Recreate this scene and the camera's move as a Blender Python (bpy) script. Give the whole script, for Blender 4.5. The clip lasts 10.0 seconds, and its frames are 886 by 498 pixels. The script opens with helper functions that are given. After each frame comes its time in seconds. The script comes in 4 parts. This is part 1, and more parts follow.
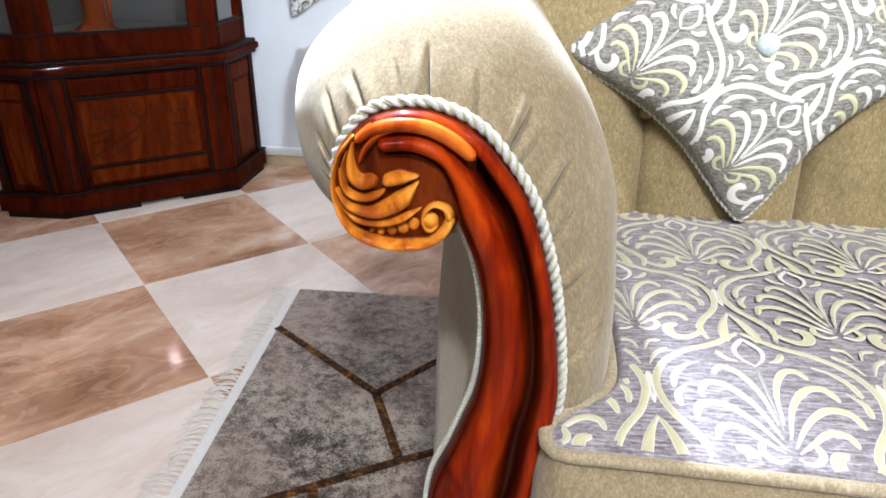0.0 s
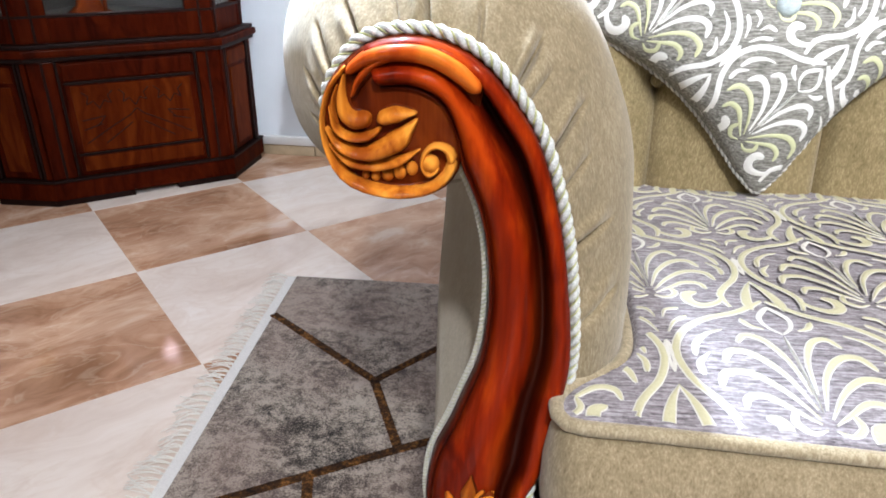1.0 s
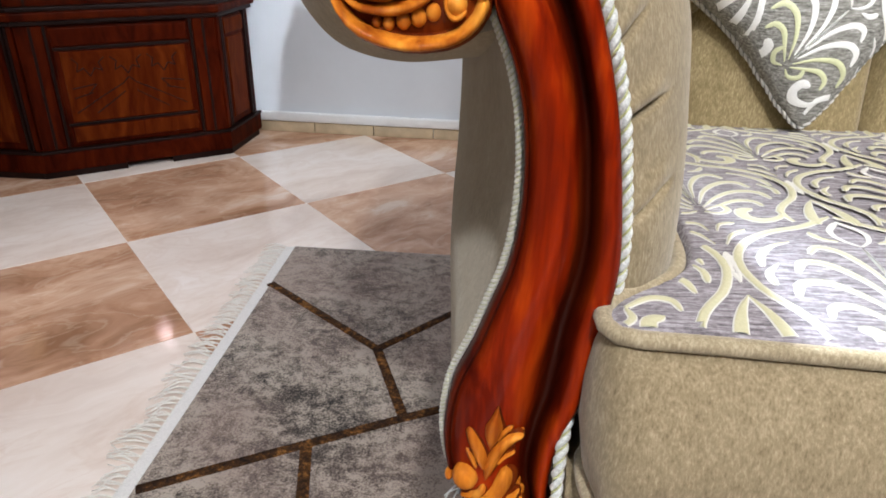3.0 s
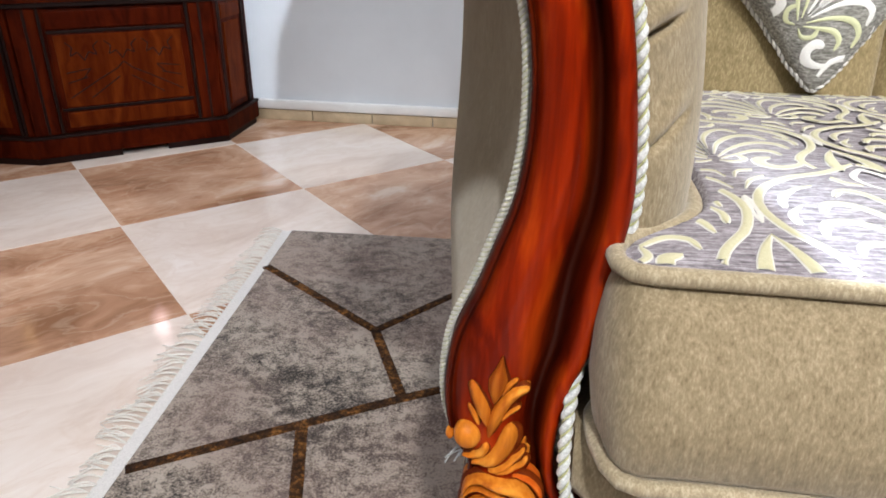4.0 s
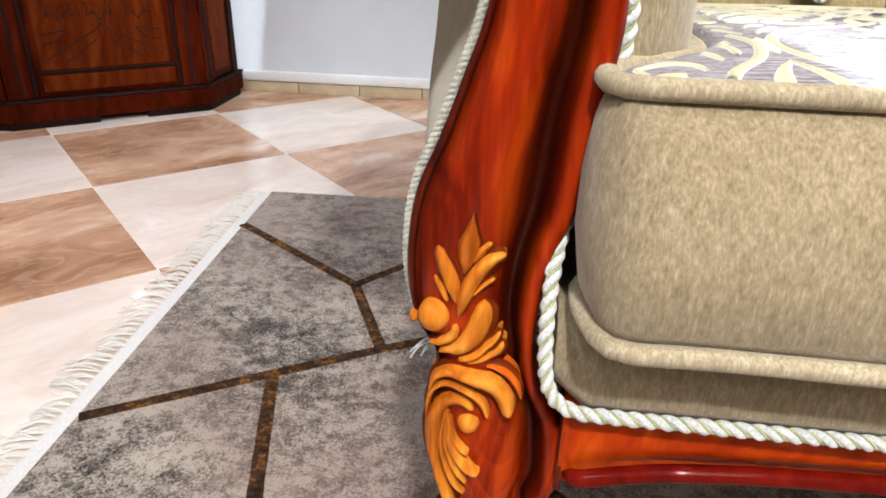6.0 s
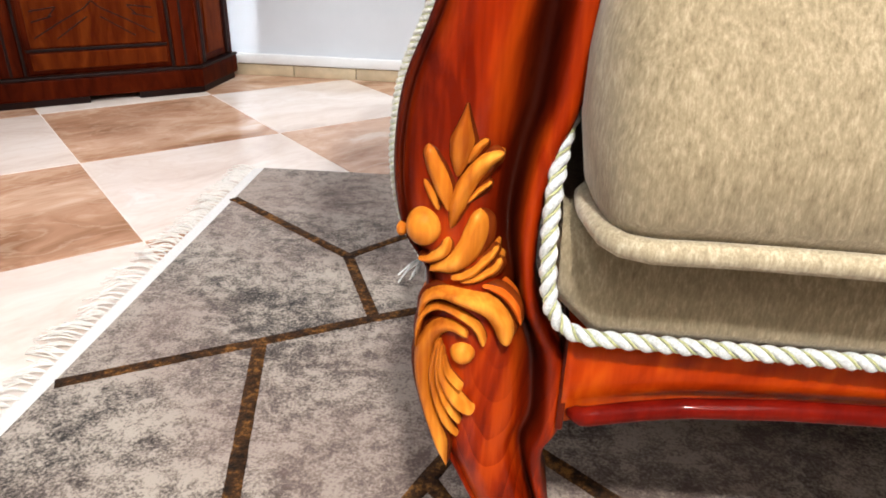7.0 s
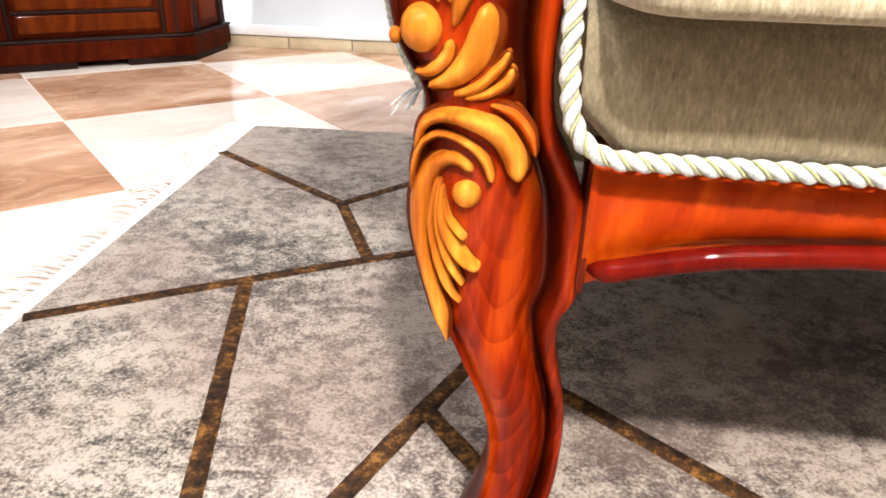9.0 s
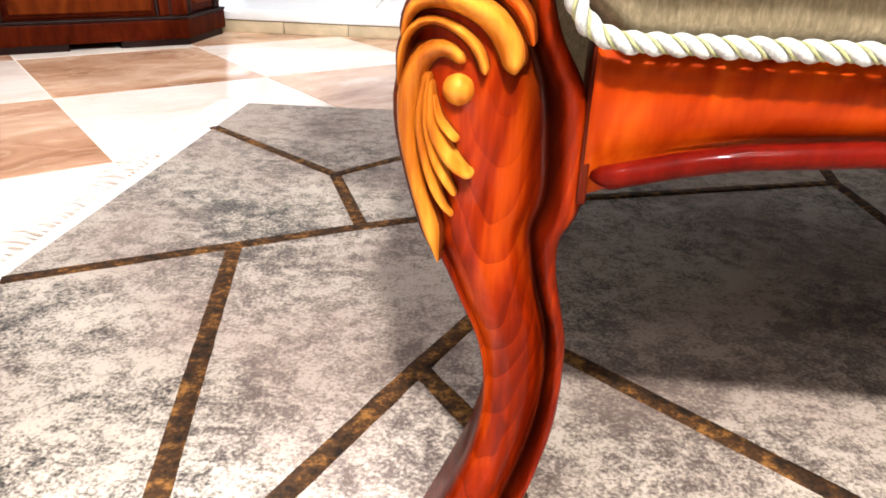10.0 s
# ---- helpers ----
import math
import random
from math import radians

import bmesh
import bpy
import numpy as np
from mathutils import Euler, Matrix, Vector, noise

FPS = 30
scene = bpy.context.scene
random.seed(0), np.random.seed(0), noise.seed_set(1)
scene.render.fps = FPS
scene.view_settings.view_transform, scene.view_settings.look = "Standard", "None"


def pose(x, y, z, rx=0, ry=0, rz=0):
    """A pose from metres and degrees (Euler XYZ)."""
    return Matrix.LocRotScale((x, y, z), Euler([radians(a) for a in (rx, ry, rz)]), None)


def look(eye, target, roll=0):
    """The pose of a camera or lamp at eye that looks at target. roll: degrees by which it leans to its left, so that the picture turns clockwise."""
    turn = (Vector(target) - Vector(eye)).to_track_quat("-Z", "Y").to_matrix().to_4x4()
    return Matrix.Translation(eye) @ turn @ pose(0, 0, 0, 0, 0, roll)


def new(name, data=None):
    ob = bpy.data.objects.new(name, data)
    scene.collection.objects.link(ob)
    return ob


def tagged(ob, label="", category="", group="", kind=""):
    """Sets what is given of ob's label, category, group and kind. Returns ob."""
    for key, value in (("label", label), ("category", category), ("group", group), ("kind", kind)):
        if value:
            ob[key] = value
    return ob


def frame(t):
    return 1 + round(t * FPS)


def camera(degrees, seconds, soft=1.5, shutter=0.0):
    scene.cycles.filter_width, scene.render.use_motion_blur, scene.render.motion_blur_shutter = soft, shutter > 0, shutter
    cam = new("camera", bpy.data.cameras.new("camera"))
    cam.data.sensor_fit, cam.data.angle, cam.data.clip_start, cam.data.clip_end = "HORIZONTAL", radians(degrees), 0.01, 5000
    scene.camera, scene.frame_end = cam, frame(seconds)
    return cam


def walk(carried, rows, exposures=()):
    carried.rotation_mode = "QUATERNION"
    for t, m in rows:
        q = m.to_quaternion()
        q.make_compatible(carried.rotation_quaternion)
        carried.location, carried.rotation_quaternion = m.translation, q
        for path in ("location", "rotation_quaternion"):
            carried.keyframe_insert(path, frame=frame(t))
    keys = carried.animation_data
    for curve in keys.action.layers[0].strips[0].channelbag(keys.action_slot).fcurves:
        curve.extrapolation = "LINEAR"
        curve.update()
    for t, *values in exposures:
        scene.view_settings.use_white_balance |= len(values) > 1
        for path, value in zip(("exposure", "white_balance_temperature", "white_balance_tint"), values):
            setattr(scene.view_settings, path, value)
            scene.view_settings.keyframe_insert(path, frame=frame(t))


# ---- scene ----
cam = camera(66.0, 10.0, soft=1.8)
PATH = [
    (0, (0.007, 0.021, 0.84), (-0.002, 1.82, -0.035), 0.9),
    (0.5, (0.009, 0.031, 0.819), (-0.003, 1.83, -0.056), 0.9),
    (1, (0.007, 0.048, 0.79), (-0.004, 1.846, -0.085), 0.9),
    (1.5, (0.003, 0.061, 0.765), (-0.008, 1.859, -0.111), 1.0),
    (2, (-0.001, 0.075, 0.738), (-0.014, 1.873, -0.138), 0.9),
    (2.5, (-0.006, 0.082, 0.715), (-0.018, 1.88, -0.161), 1.0),
    (4, (-0.007, 0.098, 0.647), (-0.014, 1.896, -0.228), 1.1),
    (4.5, (-0.004, 0.1, 0.625), (-0.014, 1.898, -0.251), 1.1),
    (5, (0.004, 0.11, 0.597), (-0.006, 1.909, -0.276), 1.2),
    (5.5, (0.008, 0.113, 0.574), (0.011, 1.912, -0.3), 1.3),
    (7, (0.017, 0.132, 0.487), (0.03, 1.932, -0.385), 1.6),
    (7.5, (0.013, 0.138, 0.463), (0.026, 1.937, -0.409), 1.6),
    (8, (0.015, 0.141, 0.439), (0.03, 1.941, -0.431), 1.7),
    (8.5, (0.017, 0.144, 0.418), (0.034, 1.945, -0.452), 1.8),
    (9, (0.018, 0.146, 0.391), (0.038, 1.948, -0.478), 1.8),
    (9.5, (0.019, 0.149, 0.367), (0.039, 1.95, -0.501), 1.8),
    (10, (0.023, 0.152, 0.343), (0.047, 1.954, -0.525), 1.8),
]
walk(cam, [(t, look(eye, target, roll)) for t, eye, target, roll in PATH],
     [(0.0, 0.06, 5930, 11), (1.5, 0.0, 5980, 11), (2.5, -0.02, 6060, 11), (4.0, 0.15, 6120, 11), (5.5, 0.40, 6160, 11), (7.5, 0.88, 6350, 11), (10.0, 1.30, 6420, 11)])

# ---------------------------------------------------------------- light
world = bpy.data.worlds.new("world")
scene.world = world
world.use_nodes = True
world.node_tree.nodes["Background"].inputs[0].default_value = (0.9, 0.95, 1.0, 1)
world.node_tree.nodes["Background"].inputs[1].default_value = 0.05

CEILING = 2.75
# place, target, watts, radius, beam in degrees, colour of each gimbal spot in the ceiling
SPOTS = [
    ((0.20, -1.50), (0.50, 0.38, 0.05), 12.2, 0.08, 60, (1.0, 0.95, 0.90)),
    ((-0.48, 1.95), (-0.11, 0.60, 0.80), 4.8, 0.09, 16, (0.84, 0.92, 1.0)),
    ((1.60, -0.10), (0.45, 0.85, 0.55), 4.2, 0.08, 56, (1.0, 0.94, 0.86)),
    ((-0.80, 0.55), (-0.58, 1.30, 0.00), 2.0, 0.10, 54, (0.98, 0.93, 1.0)),
    ((0.10, 1.30), (-0.25, 2.36, 0.60), 2.0, 0.08, 70, (0.93, 0.96, 1.0)),
    # unseen spot added to throw the sofa back's shadow on the wall
    ((1.75, -2.60), (-0.45, 2.38, 0.62), 3.8, 0.05, 21, (0.95, 0.97, 1.0)),
]


FILL_PANELS = [((0.55, -0.75), 10.0, (1.0, 0.97, 0.94)), ((-1.0, -1.0), 13.5, (0.93, 0.96, 1.0)), ((0.6, -2.5), 12.0, (1.0, 0.96, 0.90))]   # unseen square panels added as soft fill: place, watts, colour


# ---------------------------------------------------------------- small tools
def catmull(pts, n, closed=False):
    """n points evenly along a smooth curve through pts (any dimension)."""
    p = np.array(pts, float)
    if closed:
        q = np.vstack([p[-1:], p, p[:2]])
    else:
        q = np.vstack([2 * p[:1] - p[1:2], p, 2 * p[-1:] - p[-2:-1]])
    fine = []
    for i in range(len(q) - 3):
        a, b, c, d = q[i:i + 4]
        for t in np.linspace(0, 1, 24, endpoint=False):
            fine.append(0.5 * (2 * b + (c - a) * t + (2 * a - 5 * b + 4 * c - d) * t * t + (3 * b - a - 3 * c + d) * t ** 3))
    fine.append(q[-2])
    fine = np.array(fine)
    seg = np.r_[0, np.cumsum(np.linalg.norm(np.diff(fine, axis=0), axis=1))]
    want = np.linspace(0, seg[-1], n + 1)[:-1] if closed else np.linspace(0, seg[-1], n)
    return np.array([[np.interp(s, seg, fine[:, k]) for k in range(p.shape[1])] for s in want])


def smoothstep(a, b, x):
    t = min(1.0, max(0.0, (x - a) / (b - a)))
    return t * t * (3 - 2 * t)


def part(name, bm, material, parent=None, label="", smooth=True):
    me = bpy.data.meshes.new(name)
    bmesh.ops.recalc_face_normals(bm, faces=bm.faces)
    bm.to_mesh(me)
    bm.free()
    if smooth:
        me.polygons.foreach_set("use_smooth", [True] * len(me.polygons))
    for m in (material if isinstance(material, (list, tuple)) else [material]):
        me.materials.append(m)
    ob = new(name, me)
    ob.parent = parent
    if label:
        tagged(ob, label)
    return ob


def empty(name, m, label, category, group="", kind=""):
    ob = new(name)
    ob.matrix_world = m
    return tagged(ob, label, category, group, kind)


def grid(bm, rows, wrap_u=False, wrap_v=False, caps=False):
    """Faces over a list of rows of 3D points. Returns the verts."""
    vs = [[bm.verts.new(p) for p in r] for r in rows]
    nr, nc = len(vs), len(vs[0])
    for i in range(nr if wrap_v else nr - 1):
        for j in range(nc if wrap_u else nc - 1):
            bm.faces.new((vs[i][j], vs[i][(j + 1) % nc], vs[(i + 1) % nr][(j + 1) % nc], vs[(i + 1) % nr][j]))
    if caps:
        bm.faces.new(vs[0])
        bm.faces.new(list(reversed(vs[-1])))
    return vs


def frames_along(path, closed=False):
    """Tangent, normal, binormal along a 3D path, carried without twisting."""
    p = np.array(path, float)
    n = len(p)
    out, last = [], None
    for i in range(n):
        a, b = (p[(i - 1) % n], p[(i + 1) % n]) if closed else (p[max(i - 1, 0)], p[min(i + 1, n - 1)])
        t = (b - a) / (np.linalg.norm(b - a) + 1e-12)
        if last is None:
            ref = np.array([0, 0, 1.0]) if abs(t[2]) < 0.9 else np.array([0, 1.0, 0])
        else:
            ref = last
        nrm = ref - t * (ref @ t)
        nrm /= np.linalg.norm(nrm) + 1e-12
        last = nrm
        out.append((t, nrm, np.cross(t, nrm)))
    return out


def tube(bm, path, radius, sides=8, closed=False):
    fr = frames_along(path, closed)
    n = len(path)
    rows = []
    for i, (p, (t, a, b)) in enumerate(zip(path, fr)):
        r = radius(i / (n - 1)) if callable(radius) else radius
        rows.append([tuple(np.array(p) + r * (math.cos(k * 2 * math.pi / sides) * a + math.sin(k * 2 * math.pi / sides) * b)) for k in range(sides)])
    grid(bm, rows, wrap_u=True, wrap_v=closed, caps=not closed)


def rope(path, radius, pitch, parent, mats, name="twisted_cord", closed=False, label=""):
    """A cord of two fat pale strands wound round a path, with a gold thread in each groove."""
    path = np.array(path, float)
    seg = np.r_[0, np.cumsum(np.linalg.norm(np.diff(path, axis=0), axis=1))]
    total = seg[-1]
    n = max(24, int(total / pitch * 14))
    s = np.linspace(0, total, n)
    p = np.array([[np.interp(x, seg, path[:, k]) for k in range(3)] for x in s])
    fr = frames_along(p)
    main = None
    for k, (turn, out, thick, pale) in enumerate(((0.0, 0.50, 0.52, 1), (0.5, 0.50, 0.52, 1), (0.24, 0.66, 0.17, 0), (0.76, 0.66, 0.17, 0))):
        bm = bmesh.new()
        line = []
        for i in range(n):
            a = 2 * math.pi * (s[i] / pitch + turn) + 0.25 * math.sin(s[i] * 47)
            line.append(p[i] + radius * out * (math.cos(a) * fr[i][1] + math.sin(a) * fr[i][2]))
        tube(bm, line, radius * thick, 9 if pale else 5)
        if main is None:
            main = part(name, bm, mats[0], parent, label)
        else:
            part("strand", bm, mats[0 if pale else 1], main, "" if pale else "thin gold-green strand")
    return main


def ridge(bm, pts, widths, height, v0, n=32, sink=0.004, crest=0.0):
    """A carved ridge on the upright face v = v0: half-round across, along a curve in (u, z), swelling and tapering by widths.
    height follows the width; crest tilts the top to one side."""
    c = catmull(pts, n)
    w = np.interp(np.linspace(0, 1, n), np.linspace(0, 1, len(widths)), widths)
    run = np.r_[0, np.cumsum(np.linalg.norm(np.diff(c, axis=0), axis=1))]
    # crowd the stations towards the ends, so that the tips are round
    even = (1 - np.cos(np.linspace(0, math.pi, n))) / 2 * run[-1]
    c = np.c_[np.interp(even, run, c[:, 0]), np.interp(even, run, c[:, 1])]
    w = np.interp(even, run, w)
    r0, r1 = max(widths[0], 1e-4), max(widths[-1], 1e-4)
    for i in range(n):
        a, b = even[i], run[-1] - even[i]
        tip = 1.0
        if a < r0:
            tip *= math.sqrt(max(0.004, 1 - ((r0 - a) / r0) ** 2))
        if b < r1:
            tip *= math.sqrt(max(0.004, 1 - ((r1 - b) / r1) ** 2))
        w[i] *= tip
    rows = []
    top = max(widths)
    for i in range(n):
        a, b = c[max(i - 1, 0)], c[min(i + 1, n - 1)]
        t = (b - a) / (np.linalg.norm(b - a) + 1e-9)
        side = np.array([-t[1], t[0]])
        h = height * (0.25 + 0.75 * min(1, w[i] / top * 1.25))
        row = []
        for k in range(13):
            ang = math.pi * k / 12
            x = -math.cos(ang)
            y = (1 - abs(x) ** 2.8) ** 0.55 * (1 - crest * x)
            q = c[i] + side * x * w[i]
            base = v0(q[0], q[1]) if callable(v0) else v0
            row.append((q[0], base + sink - (h + sink) * y, q[1]))
        rows.append(row)
    vs = grid(bm, rows)
    bm.faces.new(vs[0])
    bm.faces.new(list(reversed(vs[-1])))


def boss(bm, u, v, z, ru, rv, rz, seg=20):
    """A rounded boss."""
    m = Matrix.Translation((u, v, z)) @ Matrix.Diagonal((ru, rv, rz, 1))
    bmesh.ops.create_uvsphere(bm, u_segments=seg, v_segments=seg // 2, radius=1, matrix=m)


def box(bm, x0, x1, y0, y1, z0, z1, bevel=0.0, m=None):
    r = bmesh.ops.create_cube(bm, size=1, matrix=(m or Matrix()) @ Matrix.Translation(((x0 + x1) / 2, (y0 + y1) / 2, (z0 + z1) / 2)) @ Matrix.Diagonal((x1 - x0, y1 - y0, z1 - z0, 1)))
    if bevel:
        edges = {e for v in r["verts"] for e in v.link_edges}
        bmesh.ops.bevel(bm, geom=list(edges), offset=bevel, segments=2, affect="EDGES", profile=0.6)


def prism(bm, poly, z0, z1, bevel=0.0):
    lo = [bm.verts.new((x, y, z0)) for x, y in poly]
    hi = [bm.verts.new((x, y, z1)) for x, y in poly]
    n = len(poly)
    faces = [bm.faces.new(lo), bm.faces.new(hi)]
    for i in range(n):
        faces.append(bm.faces.new((lo[i], lo[(i + 1) % n], hi[(i + 1) % n], hi[i])))
    if bevel:
        bmesh.ops.recalc_face_normals(bm, faces=faces)
        edges = {e for f in faces[:2] for e in f.edges}
        bmesh.ops.bevel(bm, geom=list(edges), offset=bevel, segments=2, affect="EDGES", profile=0.6)


# ---------------------------------------------------------------- materials
class Mat:
    """A small builder for node materials."""

    def __init__(self, name):
        self.m = bpy.data.materials.new(name)
        self.m.use_nodes = True
        self.t = self.m.node_tree
        self.b = self.t.nodes["Principled BSDF"]
        self.co = self.t.nodes.new("ShaderNodeTexCoord").outputs["Object"]

    def set(self, **kw):
        for k, v in kw.items():
            self.b.inputs[k.replace("_", " ")].default_value = v
        return self

    def link(self, a, b):
        self.t.links.new(a, b)

    def scaled(self, s, shift=None, warp=None):
        mp = self.t.nodes.new("ShaderNodeMapping")
        mp.inputs["Scale"].default_value = s if isinstance(s, tuple) else (s, s, s)
        self.link(self.co, mp.inputs[0])
        out = mp.outputs[0]
        if shift is not None:
            add = self.t.nodes.new("ShaderNodeVectorMath")
            self.link(out, add.inputs[0])
            self.link(shift, add.inputs[1])
            out = add.outputs[0]
        if warp is not None:
            add = self.t.nodes.new("ShaderNodeVectorMath")
            self.link(out, add.inputs[0])
            self.link(warp, add.inputs[1])
            out = add.outputs[0]
        return out

    def noise(self, s, detail=4.0, rough=0.55, distort=0.0, shift=None, warp=None):
        n = self.t.nodes.new("ShaderNodeTexNoise")
        self.link(self.scaled(s, shift, warp), n.inputs["Vector"])
        n.inputs["Scale"].default_value = 1.0
        n.inputs["Detail"].default_value = detail
        n.inputs["Roughness"].default_value = rough
        n.inputs["Distortion"].default_value = distort
        return n.outputs[0]

    def ramp(self, fac, stops):
        r = self.t.nodes.new("ShaderNodeValToRGB")
        e = r.color_ramp.elements
        while len(e) < len(stops):
            e.new(0.5)
        for el, (p, c) in zip(e, stops):
            el.position = p
            el.color = (*c, 1) if len(c) == 3 else c
        self.link(fac, r.inputs[0])
        return r.outputs[0]

    def mix(self, fac, a, b, mode="MIX"):
        n = self.t.nodes.new("ShaderNodeMix")
        n.data_type, n.blend_type = "RGBA", mode
        for sock, v in ((n.inputs[0], fac), (n.inputs[6], a), (n.inputs[7], b)):
            if isinstance(v, (int, float)):
                sock.default_value = v
            elif isinstance(v, tuple):
                sock.default_value = (*v, 1)
            else:
                self.link(v, sock)
        return n.outputs[2]

    def math(self, op, a, b=0.0):
        n = self.t.nodes.new("ShaderNodeMath")
        n.operation = op
        for sock, v in zip(n.inputs, (a, b)):
            if isinstance(v, (int, float)):
                sock.default_value = v
            else:
                self.link(v, sock)
        return n.outputs[0]

    def random(self, k=20.0):
        o = self.t.nodes.new("ShaderNodeObjectInfo")
        return self.math("MULTIPLY", o.outputs["Random"], k)

    def colour(self, c):
        self.link(c, self.b.inputs["Base Color"])
        return self

    def rough(self, fac, lo, hi):
        n = self.t.nodes.new("ShaderNodeMapRange")
        n.inputs["To Min"].default_value, n.inputs["To Max"].default_value = lo, hi
        self.link(fac, n.inputs[0])
        self.link(n.outputs[0], self.b.inputs["Roughness"])
        return self

    def bump(self, h, strength=0.3, distance=0.001):
        n = self.t.nodes.new("ShaderNodeBump")
        n.inputs["Strength"].default_value, n.inputs["Distance"].default_value = strength, distance
        self.link(h, n.inputs["Height"])
        self.link(n.outputs[0], self.b.inputs["Normal"])
        return self


def velvet(name, dark, mid, light):
    """Crushed velvet: short broken streaks, a soft nap and a sheen."""
    k = Mat(name)
    streak = k.noise((680, 680, 190), 3, 0.65)
    weave = k.noise((250, 250, 100), 3, 0.7)
    cloud = k.noise((22, 22, 16), 4, 0.65)
    both = k.math("ADD", k.math("ADD", k.math("MULTIPLY", streak, 0.50), k.math("MULTIPLY", weave, 0.34)), k.math("MULTIPLY", cloud, 0.22))
    k.colour(k.ramp(both, [(0.37, dark), (0.53, mid), (0.72, light)]))
    k.set(Roughness=0.82, Sheen_Weight=0.28, Sheen_Roughness=0.5, Specular_IOR_Level=0.15)
    k.b.inputs["Sheen Tint"].default_value = (1.0, 0.97, 0.90, 1)
    k.bump(k.math("ADD", streak, k.noise(900, 2)), 0.25, 0.0008)
    return k.m


VELVET = velvet("gold_velvet", (0.135, 0.103, 0.056), (0.215, 0.169, 0.098), (0.35, 0.29, 0.19))
VELVET_PALE = velvet("pale_velvet_piping", (0.18, 0.145, 0.088), (0.28, 0.23, 0.145), (0.48, 0.42, 0.30))
VELVET_OLIVE = velvet("olive_velvet", (0.14, 0.11, 0.05), (0.24, 0.185, 0.09), (0.42, 0.34, 0.19))


def lacquer(name, dark, mid, light, coat=1.0, glaze=None, rings=0.06, arches=0.0):
    """Stained hardwood under thick gloss lacquer, with flame grain along z; arches: nested growth rings low on the leg."""
    k = Mat(name)
    warp = k.noise((6, 6, 5), 2, 0.5)
    w = k.math("MULTIPLY", warp, 2.6)
    figure = k.noise((42, 42, 7), 3, 0.5, 0.6, warp=w)
    fine = k.noise((420, 420, 22), 2, 0.5)
    ring = k.math("SINE", k.math("MULTIPLY", k.noise((22, 22, 3.2), 1, 0.4, 0.25, warp=w), 42.0))
    both = k.math("ADD", k.math("MULTIPLY", figure, 0.85), k.math("ADD", k.math("MULTIPLY", fine, 0.18), k.math("MULTIPLY", ring, rings)))
    if arches:
        sep = k.t.nodes.new("ShaderNodeSeparateXYZ")
        k.link(k.co, sep.inputs[0])
        off = k.math("SUBTRACT", sep.outputs[0], 0.050)
        bow = k.math("MULTIPLY", k.math("MULTIPLY", off, off), -95.0)
        run = k.math("ADD", k.math("ADD", sep.outputs[2], bow), k.math("MULTIPLY", k.noise((24, 24, 16), 2, 0.5), 0.055))
        saw = k.math("FRACT", k.math("MULTIPLY", run, 40.0))
        low = k.t.nodes.new("ShaderNodeMapRange")
        low.inputs["From Min"].default_value, low.inputs["From Max"].default_value = 0.30, 0.22
        low.inputs["To Min"].default_value, low.inputs["To Max"].default_value = 0.0, arches
        k.link(sep.outputs[2], low.inputs[0])
        both = k.math("ADD", both, k.math("MULTIPLY", k.math("SUBTRACT", saw, 0.55), low.outputs[0]))
    c = k.ramp(both, [(0.35, dark), (0.52, mid), (0.69, light)])
    # blend towards a darker colour by the vertex attribute
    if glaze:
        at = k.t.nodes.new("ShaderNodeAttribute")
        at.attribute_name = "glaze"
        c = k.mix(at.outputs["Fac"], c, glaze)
    k.colour(c)
    k.set(Roughness=0.45, Specular_IOR_Level=0.02, Coat_Weight=min(1.0, coat * 0.24), Coat_Roughness=0.035, Coat_IOR=1.36)
    k.bump(k.noise(55, 2), 0.05, 0.001)
    return k.m


APRON_WOOD = lacquer("orange_red_lacquered_rail", (0.26, 0.018, 0.0006), (0.37, 0.034, 0.0012), (0.47, 0.062, 0.0022))
RED_WOOD = lacquer("red_lacquered_wood", (0.17, 0.011, 0.001), (0.36, 0.028, 0.002), (0.52, 0.06, 0.005))
TONED_WOOD = lacquer("red_lacquer_with_dark_glaze", (0.105, 0.0052, 0.0004), (0.23, 0.0150, 0.0007), (0.40, 0.044, 0.0018), 1.4, (0.008, 0.001, 0.0005), rings=0.035, arches=0.12)
BEAD_WOOD = lacquer("crimson_lacquered_bead", (0.07, 0.002, 0.001), (0.11, 0.004, 0.0015), (0.15, 0.007, 0.002), 0.9)
DARK_WOOD = lacquer("dark_red_lacquered_wood", (0.035, 0.003, 0.001), (0.065, 0.006, 0.002), (0.12, 0.012, 0.003))
AMBER_WOOD = lacquer("amber_carved_wood", (0.25, 0.052, 0.004), (0.50, 0.155, 0.012), (0.70, 0.29, 0.034), 2.2, rings=0.03)
ORANGE_WOOD = lacquer("orange_carved_wood", (0.34, 0.045, 0.003), (0.50, 0.085, 0.006), (0.62, 0.15, 0.013), 2.2, rings=0.02)
UMBER_WOOD = lacquer("umber_stained_wood", (0.050, 0.0065, 0.001), (0.105, 0.015, 0.002), (0.18, 0.034, 0.004), rings=0.02)


def plain(name, c, rough=0.5, var=0.15, scale=30.0, bump=0.1, **kw):
    k = Mat(name)
    n = k.noise(scale, 4, 0.6)
    d = tuple(x * (1 - var) for x in c)
    l = tuple(min(1, x * (1 + var)) for x in c)
    k.colour(k.ramp(n, [(0.3, d), (0.7, l)]))
    k.set(Roughness=rough, **kw)
    k.bump(k.noise(scale * 8, 3), bump, 0.0006)
    return k.m


